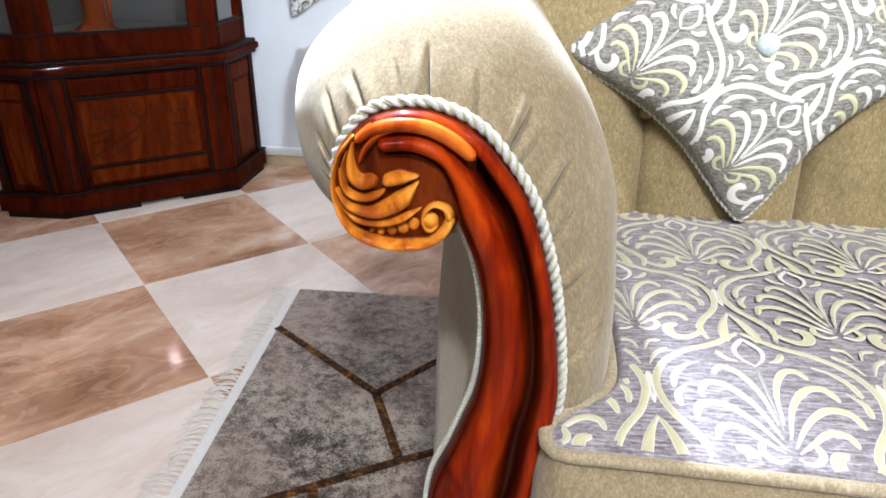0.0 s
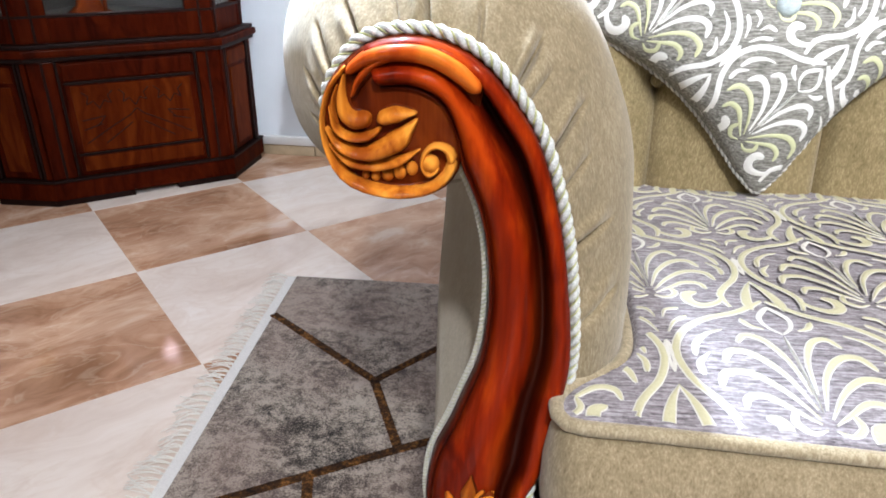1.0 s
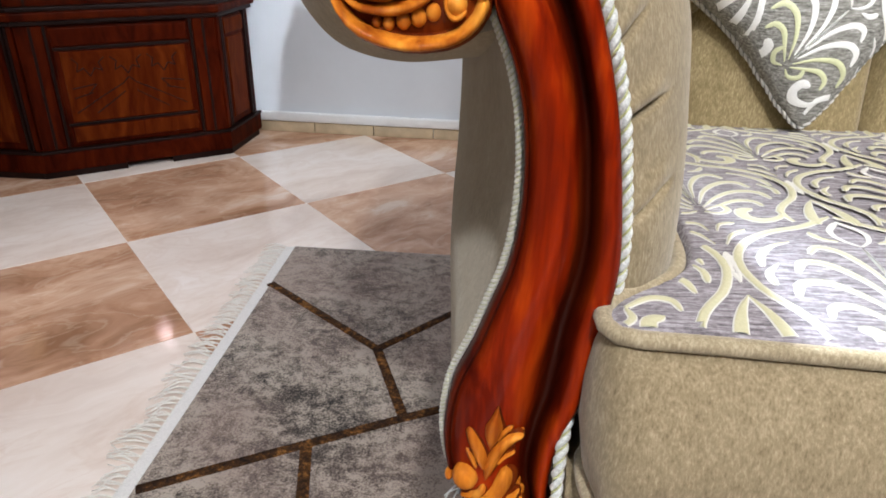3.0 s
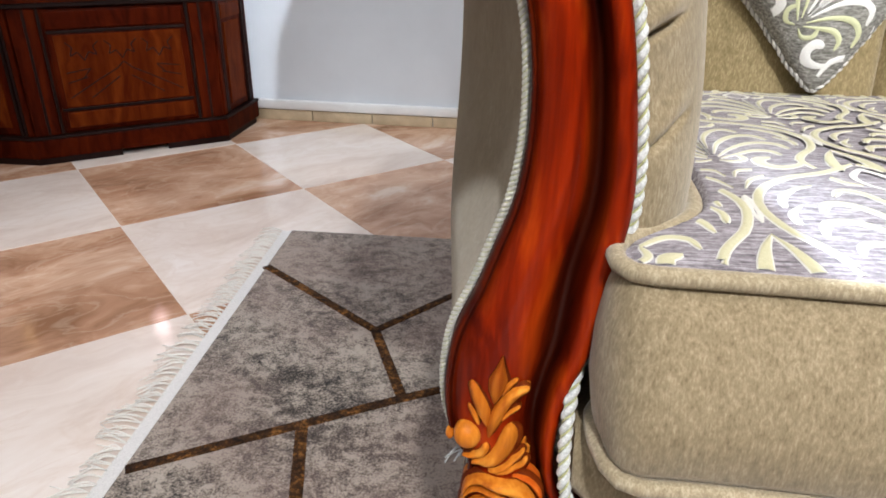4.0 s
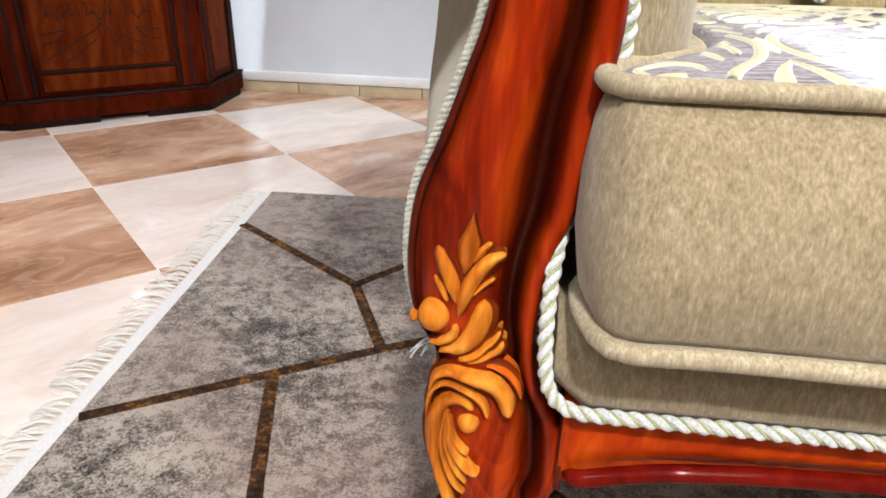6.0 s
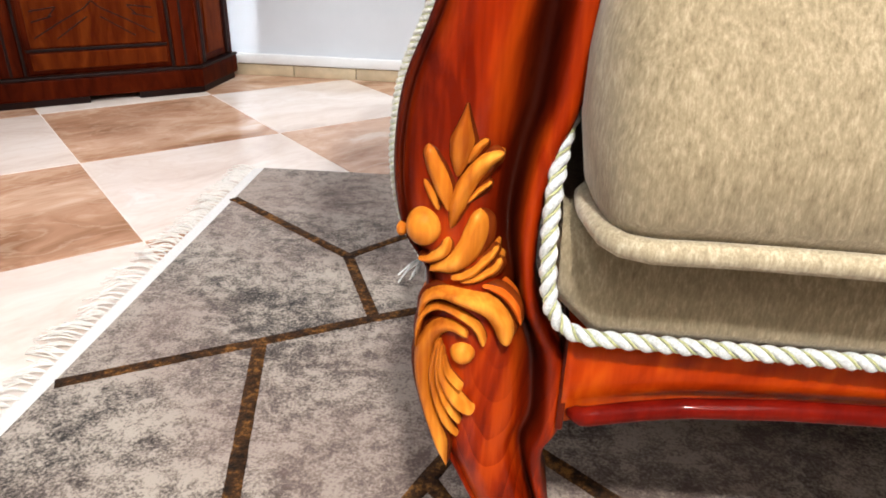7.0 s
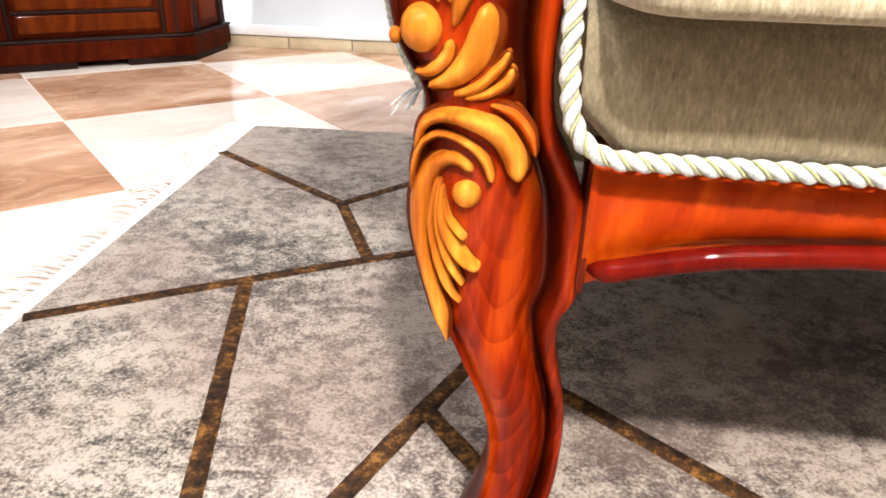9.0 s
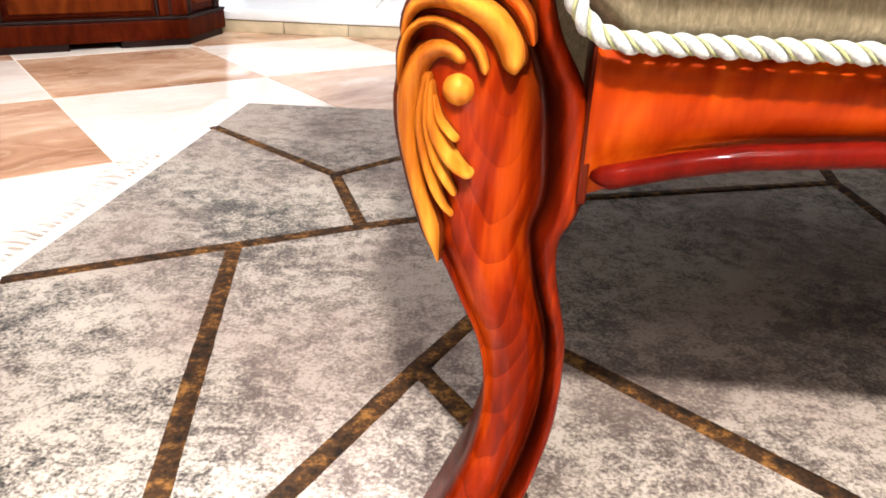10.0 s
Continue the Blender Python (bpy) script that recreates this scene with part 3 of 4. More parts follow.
# carved leaf spray on the knee
carving("knee_leaf", [
    ([(0.0288, 0.4133), (0.0285, 0.4074), (0.0279, 0.3991), (0.0269, 0.3895), (0.0256, 0.3785)], (0.0005, 0.0042, 0.0082, 0.0067, 0.0019), 0.0046),
    ([(0.0108, 0.3927), (0.014, 0.3845), (0.0186, 0.3747), (0.0222, 0.3612)], (0.0038, 0.0066, 0.0064, 0.0021), 0.0046),
    ([(0.0094, 0.3753), (0.0128, 0.3701), (0.017, 0.3614)], (0.0021, 0.0034, 0.0018), 0.0032),
    ([(0.0464, 0.39), (0.0382, 0.3852), (0.0311, 0.376), (0.0262, 0.3643), (0.0233, 0.3524)], (0.0028, 0.0059, 0.0064, 0.0057, 0.0018), 0.0049),
    ([(0.0389, 0.396), (0.0346, 0.392), (0.0302, 0.3848)], (0.0024, 0.0036, 0.0017), 0.0032),
    ([(0.0415, 0.3758), (0.0358, 0.3706), (0.0306, 0.3652)], (0.0017, 0.0025, 0.0013), 0.0030),
    ([(0.0369, 0.3615), (0.0361, 0.3514), (0.0318, 0.3395), (0.0224, 0.3307), (0.0125, 0.3267)], (0.0050, 0.0080, 0.0082, 0.0058, 0.0022), 0.0056),
    ([(0.0224, 0.3471), (0.0203, 0.3396), (0.0135, 0.3332), (0.0065, 0.3327)], (0.0030, 0.0042, 0.0040, 0.0016), 0.0041),
    ([(0.0464, 0.3424), (0.0423, 0.3357), (0.0347, 0.3284), (0.0238, 0.3244)], (0.0018, 0.0034, 0.0034, 0.0018), 0.0045),
    ([(0.0484, 0.3357), (0.0456, 0.3296), (0.0389, 0.3253), (0.0285, 0.3232)], (0.0024, 0.0034, 0.0030, 0.0016), 0.0034),
], carved_ground, AMBER_WOOD, sofa, "amber carved leaf spray on the knee")
bm = bmesh.new()
boss(bm, 0.0094, 0.0030, 0.3510, 0.0091, 0.0100, 0.0100)
boss(bm, -0.0022, 0.0075, 0.3470, 0.0030, 0.0060, 0.0036, 14)
part("knee_bead", bm, AMBER_WOOD, sofa, "round amber carved bead")

# carved shell and drooping leaf below the knee
carving("leg_shell", [
    ([(0.0534, 0.2873), (0.051, 0.298), (0.0436, 0.3083), (0.0332, 0.3138), (0.0225, 0.3151), (0.0119, 0.3113), (0.0075, 0.2998)], (0.0051, 0.0067, 0.0067, 0.0056, 0.0044, 0.0034, 0.0015), 0.009),
    ([(0.0421, 0.2871), (0.0387, 0.2962), (0.0316, 0.3035), (0.0216, 0.3071), (0.0126, 0.3046), (0.0079, 0.2963), (0.0058, 0.2805)], (0.0025, 0.0031, 0.0027, 0.0024, 0.0024, 0.0022, 0.0007), 0.0062),
], carved_ground, AMBER_WOOD, sofa, "amber carved shell on the leg")
carving("shell_rim", [
    ([(0.0605, 0.2985), (0.0568, 0.3085), (0.0495, 0.3165), (0.0395, 0.3205)], (0.0012, 0.0032, 0.0034, 0.0014), 0.0040),
], carved_ground, ORANGE_WOOD, sofa, "orange carved rim behind the shell")
carving("leg_leaf", [
    ([(0.0337, 0.2916), (0.0246, 0.2968), (0.016, 0.2914), (0.0111, 0.2781), (0.0104, 0.2593), (0.0144, 0.2378), (0.0208, 0.217), (0.0246, 0.1988)], (0.0033, 0.0054, 0.0072, 0.0060, 0.0048, 0.0048, 0.0054, 0.0004), 0.0062),
    ([(0.0179, 0.2866), (0.0156, 0.2659), (0.0195, 0.2455), (0.0254, 0.2305), (0.0307, 0.2235)], (0.0023, 0.0032, 0.0037, 0.0035, 0.0014), 0.007),
    ([(0.0192, 0.2867), (0.0182, 0.2691), (0.0218, 0.2528), (0.0274, 0.2408), (0.0318, 0.234)], (0.0018, 0.0028, 0.0034, 0.0037, 0.0019), 0.0076),
    ([(0.0201, 0.284), (0.0211, 0.2664), (0.0278, 0.2531), (0.0355, 0.2459), (0.0394, 0.2455)], (0.0020, 0.0036, 0.0054, 0.0051, 0.0029), 0.0086),
    ([(0.0215, 0.2783), (0.0236, 0.2689), (0.0291, 0.2621), (0.0325, 0.2597)], (0.0011, 0.0021, 0.0026, 0.0018), 0.007),
], carved_ground, AMBER_WOOD, sofa, "amber carved drooping leaf on the leg")
bm = bmesh.new()
boss(bm, 0.0313, 0.0015, 0.2805, 0.0069, 0.0085, 0.0069)
part("leg_bead", bm, AMBER_WOOD, sofa, "round amber carved bead")


# upholstered arm roll: the gathered front edge and the full roll behind it, from the seat over the top to the outer side
ROLL_FRONT = [(0.088, 0.455), (0.0925, 0.515), (0.0875, 0.565), (0.0815, 0.600), (0.0725, 0.634), (0.061, 0.666), (0.044, 0.691), (0.026, 0.711), (0.004, 0.7235), (-0.020, 0.7275), (-0.045, 0.7225),
              (-0.062, 0.707), (-0.071, 0.684), (-0.068, 0.662), (-0.056, 0.645), (-0.038, 0.634), (-0.018, 0.631), (0.002, 0.636), (0.018, 0.640)]
ROLL_FULL = [(0.150, 0.455), (0.149, 0.540), (0.146, 0.594), (0.140, 0.640), (0.126, 0.682), (0.105, 0.724), (0.080, 0.756), (0.045, 0.786), (-0.005, 0.800), (-0.045, 0.796), (-0.072, 0.783),
             (-0.101, 0.760), (-0.120, 0.735), (-0.129, 0.699), (-0.125, 0.658), (-0.112, 0.630), (-0.090, 0.611), (-0.050, 0.602), (0.000, 0.606)]


def arm_roll():
    n = 760
    idx = np.linspace(0, 1, n)
    a = catmull([(*p, i) for i, p in enumerate(ROLL_FRONT)], 400)
    b = catmull([(*p, i) for i, p in enumerate(ROLL_FULL)], 400)
    k = idx * (len(ROLL_FRONT) - 1)
    F = np.c_[np.interp(k, a[:, 2], a[:, 0]), np.interp(k, a[:, 2], a[:, 1])]
    G = np.c_[np.interp(k, b[:, 2], b[:, 0]), np.interp(k, b[:, 2], b[:, 1])]
    # place along the front edge, depth, how far each fold runs back
    pleats = [(1.3, 0.5, 0.030), (2.6, 0.8, 0.034), (3.9, 0.6, 0.026), (4.55, 1.2, 0.034), (5.6, 0.35, 0.024), (6.15, 1.15, 0.032), (7.3, 0.35, 0.024), (8.45, 0.8, 0.030), (9.3, 0.3, 0.022), (10.3, 0.9, 0.026),
              (11.3, 1.0, 0.032), (12.35, 0.8, 0.028), (13.2, 0.5, 0.026), (14.4, 0.5, 0.028)]
    vs = np.r_[np.linspace(0, 1, 34) ** 1.2 * 0.115, 0.15, 0.20, 0.27, 0.34, 0.42, 0.50, 0.56]
    bm = bmesh.new()
    rows = []
    for v in vs:
        t = min(1.0, v / 0.115)
        row = []
        for i in range(n):
            d = G[i] - F[i]
            s = math.sin(t * math.pi / 2) ** (0.85 - 0.40 * (1 - smoothstep(0.4, 3.0, k[i])))
            dent = 0.0
            for k0, amp, long in pleats:
                x = (k[i] - k0) + 0.09 * math.sin(v * 55 + k0 * 2.1)
                if abs(x) > 0.9:
                    continue
                fade = smoothstep(0.0, 0.006, v) * (1 - smoothstep(long * 0.55, long * 1.15, v))
                # a sharp crease with one full lip
                dent += amp * fade * (math.exp(-(x / 0.050) ** 2) - 0.42 * math.exp(-((x - 0.20) / 0.15) ** 2) - 0.15 * math.exp(-((x + 0.25) / 0.2) ** 2))
            e = s - dent * 0.085
            # a gentle slackness of the cloth
            soft = 0.0015 * noise.noise(Vector((k[i] * 0.8, v * 18, 3.1))) * t
            q = F[i] + d * e + d / (np.linalg.norm(d) + 1e-6) * soft
            row.append((q[0] + v * -0.055 * (1 if v > 0.1 else v / 0.1), 0.028 + v + dent * 0.0075, q[1]))
        rows.append(row)
    grid(bm, rows)
    return part("arm_roll", bm, VELVET, sofa, "gathered gold velvet roll over the arm")


arm_roll()

# outer side panel under the roll
bm = bmesh.new()
edge = catmull([(a, b) for a, b, c, d in POST[4:]] + [(0.008, 0.318), (0.005, 0.28)], 60)
rows = []
for t in np.linspace(0, 1, 24):
    row = []
    for u, z in edge:
        back_u = -0.045
        s = smoothstep(0.0, 0.9, t)
        bulge = -0.006 * math.sin(math.pi * t)
        row.append((u + 0.001 + (back_u - u) * (0.35 * t + 0.65 * s) + bulge, 0.030 + 0.53 * t, z))
    rows.append(row)
grid(bm, rows)
part("arm_panel", bm, VELVET, sofa, "gold velvet outer arm panel")

# silver braid along the outer edge of the upright
path = [(u - 0.0025, 0.025, z) for u, z in catmull([(a, b) for a, b, c, d in POST[4:]] + [(0.009, 0.322)], 110)]
rope(path, 0.0026, 0.0068, sofa, [SILVER, CORD_GOLD], "braid", label="thin silver braid edging")

# frayed end of the braid under the knee
rnd = random.Random(11)
for k in range(7):
    bm = bmesh.new()
    du, dz = rnd.uniform(-0.016, 0.002), rnd.uniform(-0.014, -0.004)
    tube(bm, [(0.008 + du * t, 0.024 - 0.004 * t + 0.002 * math.sin(5 * t + k), 0.322 + dz * t * t - 0.002 * t) for t in np.linspace(0, 1, 7)], 0.0005, 5)
    part("loose_thread", bm, CORD_PALE, sofa)

# twisted cord round the head and down the inner edge of the upright
path = catmull([(-0.0735, 0.026, 0.672), (-0.0735, 0.026, 0.686), (-0.0655, 0.026, 0.706), (-0.0475, 0.026, 0.7255), (-0.020, 0.026, 0.7315), (0.0055, 0.026, 0.7275), (0.0285, 0.026, 0.7145), (0.047, 0.026, 0.694), (0.064, 0.026, 0.668),
                (0.0760, 0.026, 0.635), (0.0850, 0.026, 0.601), (0.0910, 0.026, 0.565), (0.0955, 0.026, 0.528), (0.0960, 0.026, 0.500), (0.0930, 0.026, 0.470)], 200)
rope(path, 0.0044, 0.0175, sofa, [CORD_PALE, CORD_GOLD], label="white and gold twisted cord round the arm")

# seat frame, its cord, and the wooden apron below
SEAT_END = 1.30


def front_v(u):
    """The front line of the seat, slightly bowed."""
    return -0.010 - 0.006 * math.sin(math.pi * min(1, max(0, (u - 0.06) / 1.2)))


bm = bmesh.new()
rows = []
for u in np.linspace(0.076, SEAT_END, 60):
    f = front_v(u)
    lift = 0.02 * (1 - smoothstep(0.076, 0.09, u))
    rows.append([(u, 0.50, 0.30), (u, f + 0.004, 0.302 + lift), (u, f - 0.002, 0.312 + lift), (u, f - 0.001, 0.335 + lift * 0.5), (u, f + 0.004, 0.356), (u, f + 0.016, 0.366), (u, 0.03, 0.367), (u, 0.50, 0.367)])
grid(bm, rows, wrap_u=True, caps=True)
part("seat_frame", bm, VELVET, sofa, "gold velvet band below the cushion")
path = [(0.0770, 0.018, 0.408), (0.0730, 0.010, 0.392), (0.0705, 0.000, 0.368), (0.0705, -0.007, 0.342), (0.0735, -0.011, 0.320), (0.081, -0.012, 0.3085), (0.092, -0.013, 0.3045)] + [(u, front_v(u) - 0.003, 0.304) for u in np.linspace(0.11, SEAT_END, 14)]
rope(catmull(path, 400), 0.0045, 0.0185, sofa, [CORD_PALE, CORD_GOLD], label="white and gold twisted cord along the seat")


def apron():
    us = np.r_[np.linspace(0.086, 0.14, 16), np.linspace(0.15, SEAT_END, 50)]
    lo = lambda u: float(np.interp(u, [0.082, 0.09, 0.101, 0.125, 0.148, 0.20, 0.30, 0.45, 0.65, 1.3], [0.2335, 0.237, 0.2415, 0.2475, 0.2520, 0.2565, 0.259, 0.256, 0.250, 0.250]))
    bm = bmesh.new()
    rows = []
    for u in us:
        f, z0, z1 = 0.001, lo(u), 0.302
        h = z1 - z0
        rows.append([(u, 0.03, z1), (u, f - 0.001, z1), (u, f - 0.004, z1 - 0.25 * h), (u, f - 0.004, z1 - 0.5 * h), (u, f - 0.001, z1 - 0.70 * h), (u, f + 0.003, z0 + 0.0125), (u, f + 0.003, z0 + 0.006), (u, f + 0.004, z0), (u, 0.03, z0)])
    grid(bm, rows, wrap_u=True, caps=True)
    part("apron", bm, APRON_WOOD, sofa, "glossy red lacquered front rail")
    bm = bmesh.new()
    tube(bm, [(u, 0.002 - 0.006 * smoothstep(0.088, 0.100, u), lo(u) + 0.0075 + 0.002 * (1 - smoothstep(0.088, 0.10, u))) for u in us[1:]], lambda t: 0.0055 * smoothstep(-0.02, 0.03, t), 12)
    part("apron_bead", bm, BEAD_WOOD, sofa, "dark red lacquered bead along the rail")
    bm = bmesh.new()
    box(bm, 0.0845, 0.0885, 0.0025, 0.03, 0.232, 0.300, 0.001)
    part("corner_joint", bm, DARK_WOOD, sofa)


apron()

# backrest: upright padded channels with a button on each seam
BACK = bpy.data.objects.new("backrest", None)
scene.collection.objects.link(BACK)
BACK.parent = sofa
CH = 0.216


def back_channel(u0, name="back_channel"):
    bm = bmesh.new()
    rows = []
    for z in np.r_[np.linspace(0.40, 0.64, 22), np.linspace(0.66, 1.02, 16)]:
        row = []
        for t in np.linspace(0, 1, 25):
            lean = 0.52 + 0.16 * (z - 0.47)
            pad = 0.026 * (math.sin(math.pi * t) ** 0.30)
            for k in (0, 1):
                r = math.hypot((t - k) * CH, (z - 0.603))
                pad -= 0.020 * math.exp(-(r / 0.028) ** 2)
            pad += 0.0015 * noise.noise(Vector((u0 * 9 + t * 3, z * 14, 0)))
            crown = 0.06 * smoothstep(0.93, 1.02, z)
            row.append((u0 + CH * t, lean - pad + crown, z))
        rows.append(row)
    rows.append([(u0 + CH * t, 0.68, 1.02) for t in np.linspace(0, 1, 25)])
    grid(bm, rows)
    return part(name, bm, VELVET_OLIVE, BACK)


for i in range(6):
    back_channel(0.008 + CH * i)
for i in range(1, 6):
    bm = bmesh.new()
    boss(bm, 0.008 + CH * i, 0.540, 0.603, 0.010, 0.008, 0.010, 16)
    part("tuft_button", bm, VELVET_OLIVE, BACK)
bm = bmesh.new()
box(bm, -0.05, SEAT_END + 0.02, 0.60, 0.70, 0.10, 0.66, 0.02)
# unseen sloping top, shaped to cast a slanting shadow on the wall
for side in (0, 1):
    top = [(u if side == 0 else SEAT_END - 0.03 - u, z) for u, z in [(-0.05, 0.66)] + [(u, 0.66 + 0.355 * smoothstep(-0.12, 0.12, u)) for u in np.linspace(-0.05, 0.26, 12)] + [(0.635, 1.015), (0.635, 0.66)]]
    a, b = [bm.verts.new((u, 0.60, z)) for u, z in top], [bm.verts.new((u, 0.70, z)) for u, z in top]
    bm.faces.new(a), bm.faces.new(list(reversed(b)))
    for i in range(len(top)):
        bm.faces.new((a[i], a[i - 1], b[i - 1], b[i]))
part("back_frame", bm, VELVET, BACK)
bm = bmesh.new()
box(bm, 0.02, 0.07, 0.63, 0.68, 0.0, 0.13, 0.006)
part("rear_leg", bm, RED_WOOD, sofa)


# the plain far arm, the mirror of the near one
def far_arm(names, middle=0.665):
    for ob in [o for o in sofa.children if o.name in names]:
        me = ob.data.copy()
        me.transform(Matrix.Translation((2 * middle, 0, 0)) @ Matrix.Diagonal((-1, 1, 1, 1)))
        me.flip_normals()
        twin = new(ob.name, me)
        twin.parent = sofa
        if "label" in ob:
            tagged(twin, ob["label"])


far_arm(("arm_post", "scroll_head", "scroll_rim", "scroll_band", "arm_roll", "arm_panel", "rear_leg"))


# ---------------------------------------------------------------- seat cushion
cushion = empty("seat_cushion", SOFA, "grey and cream scroll-patterned seat cushion edged in gold velvet", "cushion")
CU0, CU1, CV1 = 0.087, 1.24, 0.535


def cushion_outline(grow=0.0, front=0.0, corner=1.0):
    """Plan of the cushion: it wraps round the arm at its front corner."""
    g = grow
    pts = [(0.150 - g, CV1), (0.149 - g, 0.40), (0.148 - g, 0.25), (0.147 - g, 0.13), (0.143 - g, 0.080), (0.128 - g, 0.050), (0.106 - g, 0.034), (0.0895 - g, 0.018), (0.0855 - g, 0.002),
           (0.0885 - g * 0.8, -0.010 - front * 0.5), (0.102 * corner + (1 - corner) * 0.11, -0.0175 - front - g), (0.16, -0.0185 - front - g), (0.40, -0.026 - front - g), (0.70, -0.030 - front - g), (1.0, -0.026 - front - g), (1.20, -0.019 - front - g),
           (CU1 + g, 0.0), (CU1 + g, 0.25), (CU1 + g, CV1 - 0.02), (1.22, CV1 + g), (0.9, CV1 + g), (0.55, CV1 + g), (0.25, CV1 + g)]
    return catmull(pts, 300, True)


def cushion_top(u, v):
    """Height of the cushion's upper face."""
    x = min(1.0, abs((u - 0.66) / 0.58))
    y = min(1.0, abs((v - 0.26) / 0.285))
    return 0.4835 - 0.022 * smoothstep(0.05, 0.53, v) + 0.014 * (1 - x ** 6) * (1 - y ** 4)


def build_cushion():
    levels = [(0.366, -0.012, 0.024), (0.372, -0.003, 0.030), (0.382, 0.002, 0.032), (0.41, 0.006, 0.027), (0.44, 0.006, 0.018), (0.465, 0.003, 0.009), (0.477, -0.001, 0.003), (0.4825, -0.005, 0.0)]
    bm = bmesh.new()
    rows = []
    for z, g, f in levels:
        o = cushion_outline(g, f)
        drop = lambda v: -0.020 * smoothstep(0.05, 0.53, v)
        rows.append([(u, v, z + (drop(v) if z > 0.4 else 0) + 0.0012 * noise.noise(Vector((u * 22, v * 22, z * 30)))) for u, v in o])
    grid(bm, rows, wrap_u=True)
    bm.verts.ensure_lookup_table()
    bm.faces.new(bm.verts[:300])
    part("cushion_side", bm, VELVET, cushion, "gold velvet cushion border")
    o = cushion_outline(-0.005, 0.0)
    mid = np.array([[np.clip(u, 0.25, 1.1), np.clip(v, 0.12, 0.42)] for u, v in o])
    bm = bmesh.new()
    rows = []
    for t in np.r_[np.linspace(0, 0.4, 14), np.linspace(0.5, 1, 8)]:
        q = o + (mid - o) * t
        rows.append([(u, v, cushion_top(u, v) if t > 0 else 0.4825 - 0.02 * smoothstep(0.05, 0.53, v)) for u, v in q])
    vs = grid(bm, rows, wrap_u=True)
    bm.faces.new(vs[-1])
    part("cushion_top", bm, DAMASK, cushion, "grey chenille ground with slubs")
    for name, z, g, f in (("top_piping", 0.4835, 0.0, 0.001), ("bottom_piping", 0.3700, 0.0, 0.031)):
        o = cushion_outline(g, f)
        bm = bmesh.new()
        tube(bm, [(u, v, z - (0.020 * smoothstep(0.05, 0.53, v) if z > 0.4 else 0)) for u, v in o], 0.0054, 10, True)
        part(name, bm, VELVET_PALE, cushion, "pale velvet piping")


build_cushion()


# ---------------------------------------------------------------- rug
RUG_POSE = pose(-0.353, 1.494, 0, 0, 0, -4.6)
rug = empty("rug", RUG_POSE, "grey stone-print rug with rust-brown lines and white fringe", "rug")
RUG_W, RUG_L = 2.6, 1.75
bm = bmesh.new()
box(bm, 0.0, RUG_W, -RUG_L, 0.0, 0.0005, 0.007, 0.0015)
part("rug_field", bm, RUG, rug, "short grey mottled pile")
bm = bmesh.new()
box(bm, -0.022, -0.0005, -RUG_L, 0.0, 0.0005, 0.0052, 0.0015)
part("binding", bm, BINDING, rug, "pale woven end band")


def rug_line(points, order, width=0.0185):
    """A brown line woven into the rug; the points are in the room."""
    inv = RUG_POSE.inverted()
    p = [inv @ Vector((x, y, 0)) for x, y in points]
    bm = bmesh.new()
    a, b = p
    d = (b - a).normalized()
    s = Vector((-d.y, d.x, 0)) * width / 2
    steps = 24
    rows = []
    for i in range(steps + 1):
        c = a + (b - a) * i / steps
        wob = 1 + 0.10 * noise.noise(c * 40)
        rows.append([tuple(c - s * wob + Vector((0, 0, 0.004))), tuple(c - s * wob * 0.9 + Vector((0, 0, 0.0076 + 0.00007 * order))), tuple(c + s * wob * 0.9 + Vector((0, 0, 0.0076 + 0.00007 * order))), tuple(c + s * wob + Vector((0, 0, 0.004)))])
    grid(bm, rows)
    part("woven_line", bm, RUG_LINE, rug)


for order, seg in enumerate((
    ((-0.368, 1.318), (-0.124, 1.088)), ((-0.124, 1.088), (0.30, 1.49)), ((-0.124, 1.088), (-0.066, 0.906)),
    ((-0.409, 0.751), (-0.066, 0.906)), ((-0.066, 0.906), (0.22, 1.02)), ((-0.202, 0.845), (-0.150, 0.473)), ((-0.150, 0.473), (-0.125, 0.25)),
    ((-0.080, 0.462), (0.012, 0.620)), ((0.012, 0.620), (0.068, 0.712)), ((0.012, 0.620), (0.075, 0.520)), ((0.075, 0.520), (0.10, 0.30)),
    ((0.068, 0.712), (0.305, 0.478)), ((0.068, 0.712), (0.22, 1.02)), ((0.22, 1.02), (0.615, 1.11)), ((0.615, 1.11), (0.60, 0.80)), ((0.615, 1.11), (0.70, 1.43)),
)):
    rug_line(seg, order)


def fringe():
    rnd = random.Random(5)
    bm = bmesh.new()
    y = -0.002
    while y > -RUG_L:
        # one tassel: threads that leave the band together and fan out
        lean, long = rnd.uniform(-0.016, 0.012), rnd.uniform(0.038, 0.060)
        for _ in range(4):
            ln = long * rnd.uniform(0.75, 1.05)
            drift = lean + rnd.uniform(-0.012, 0.012)
            curl = rnd.uniform(-0.009, 0.009)
            h = rnd.uniform(0.002, 0.009)
            root = y + rnd.uniform(-0.0012, 0.0012)
            path = [(-0.018 - ln * t, root + drift * t * t + curl * math.sin(t * 4.5) * t, 0.0035 + h * math.sin(t * 3.1) * (1 - t * 0.4)) for t in np.linspace(0, 1, 7)]
            tube(bm, path, lambda t: 0.0012 * (1 - 0.3 * t), 4)
        y -= rnd.uniform(0.0105, 0.0150)
    return tagged(part("fringe", bm, FRINGE, rug, "tangled white cotton fringe"), kind="stuff")


fringe()


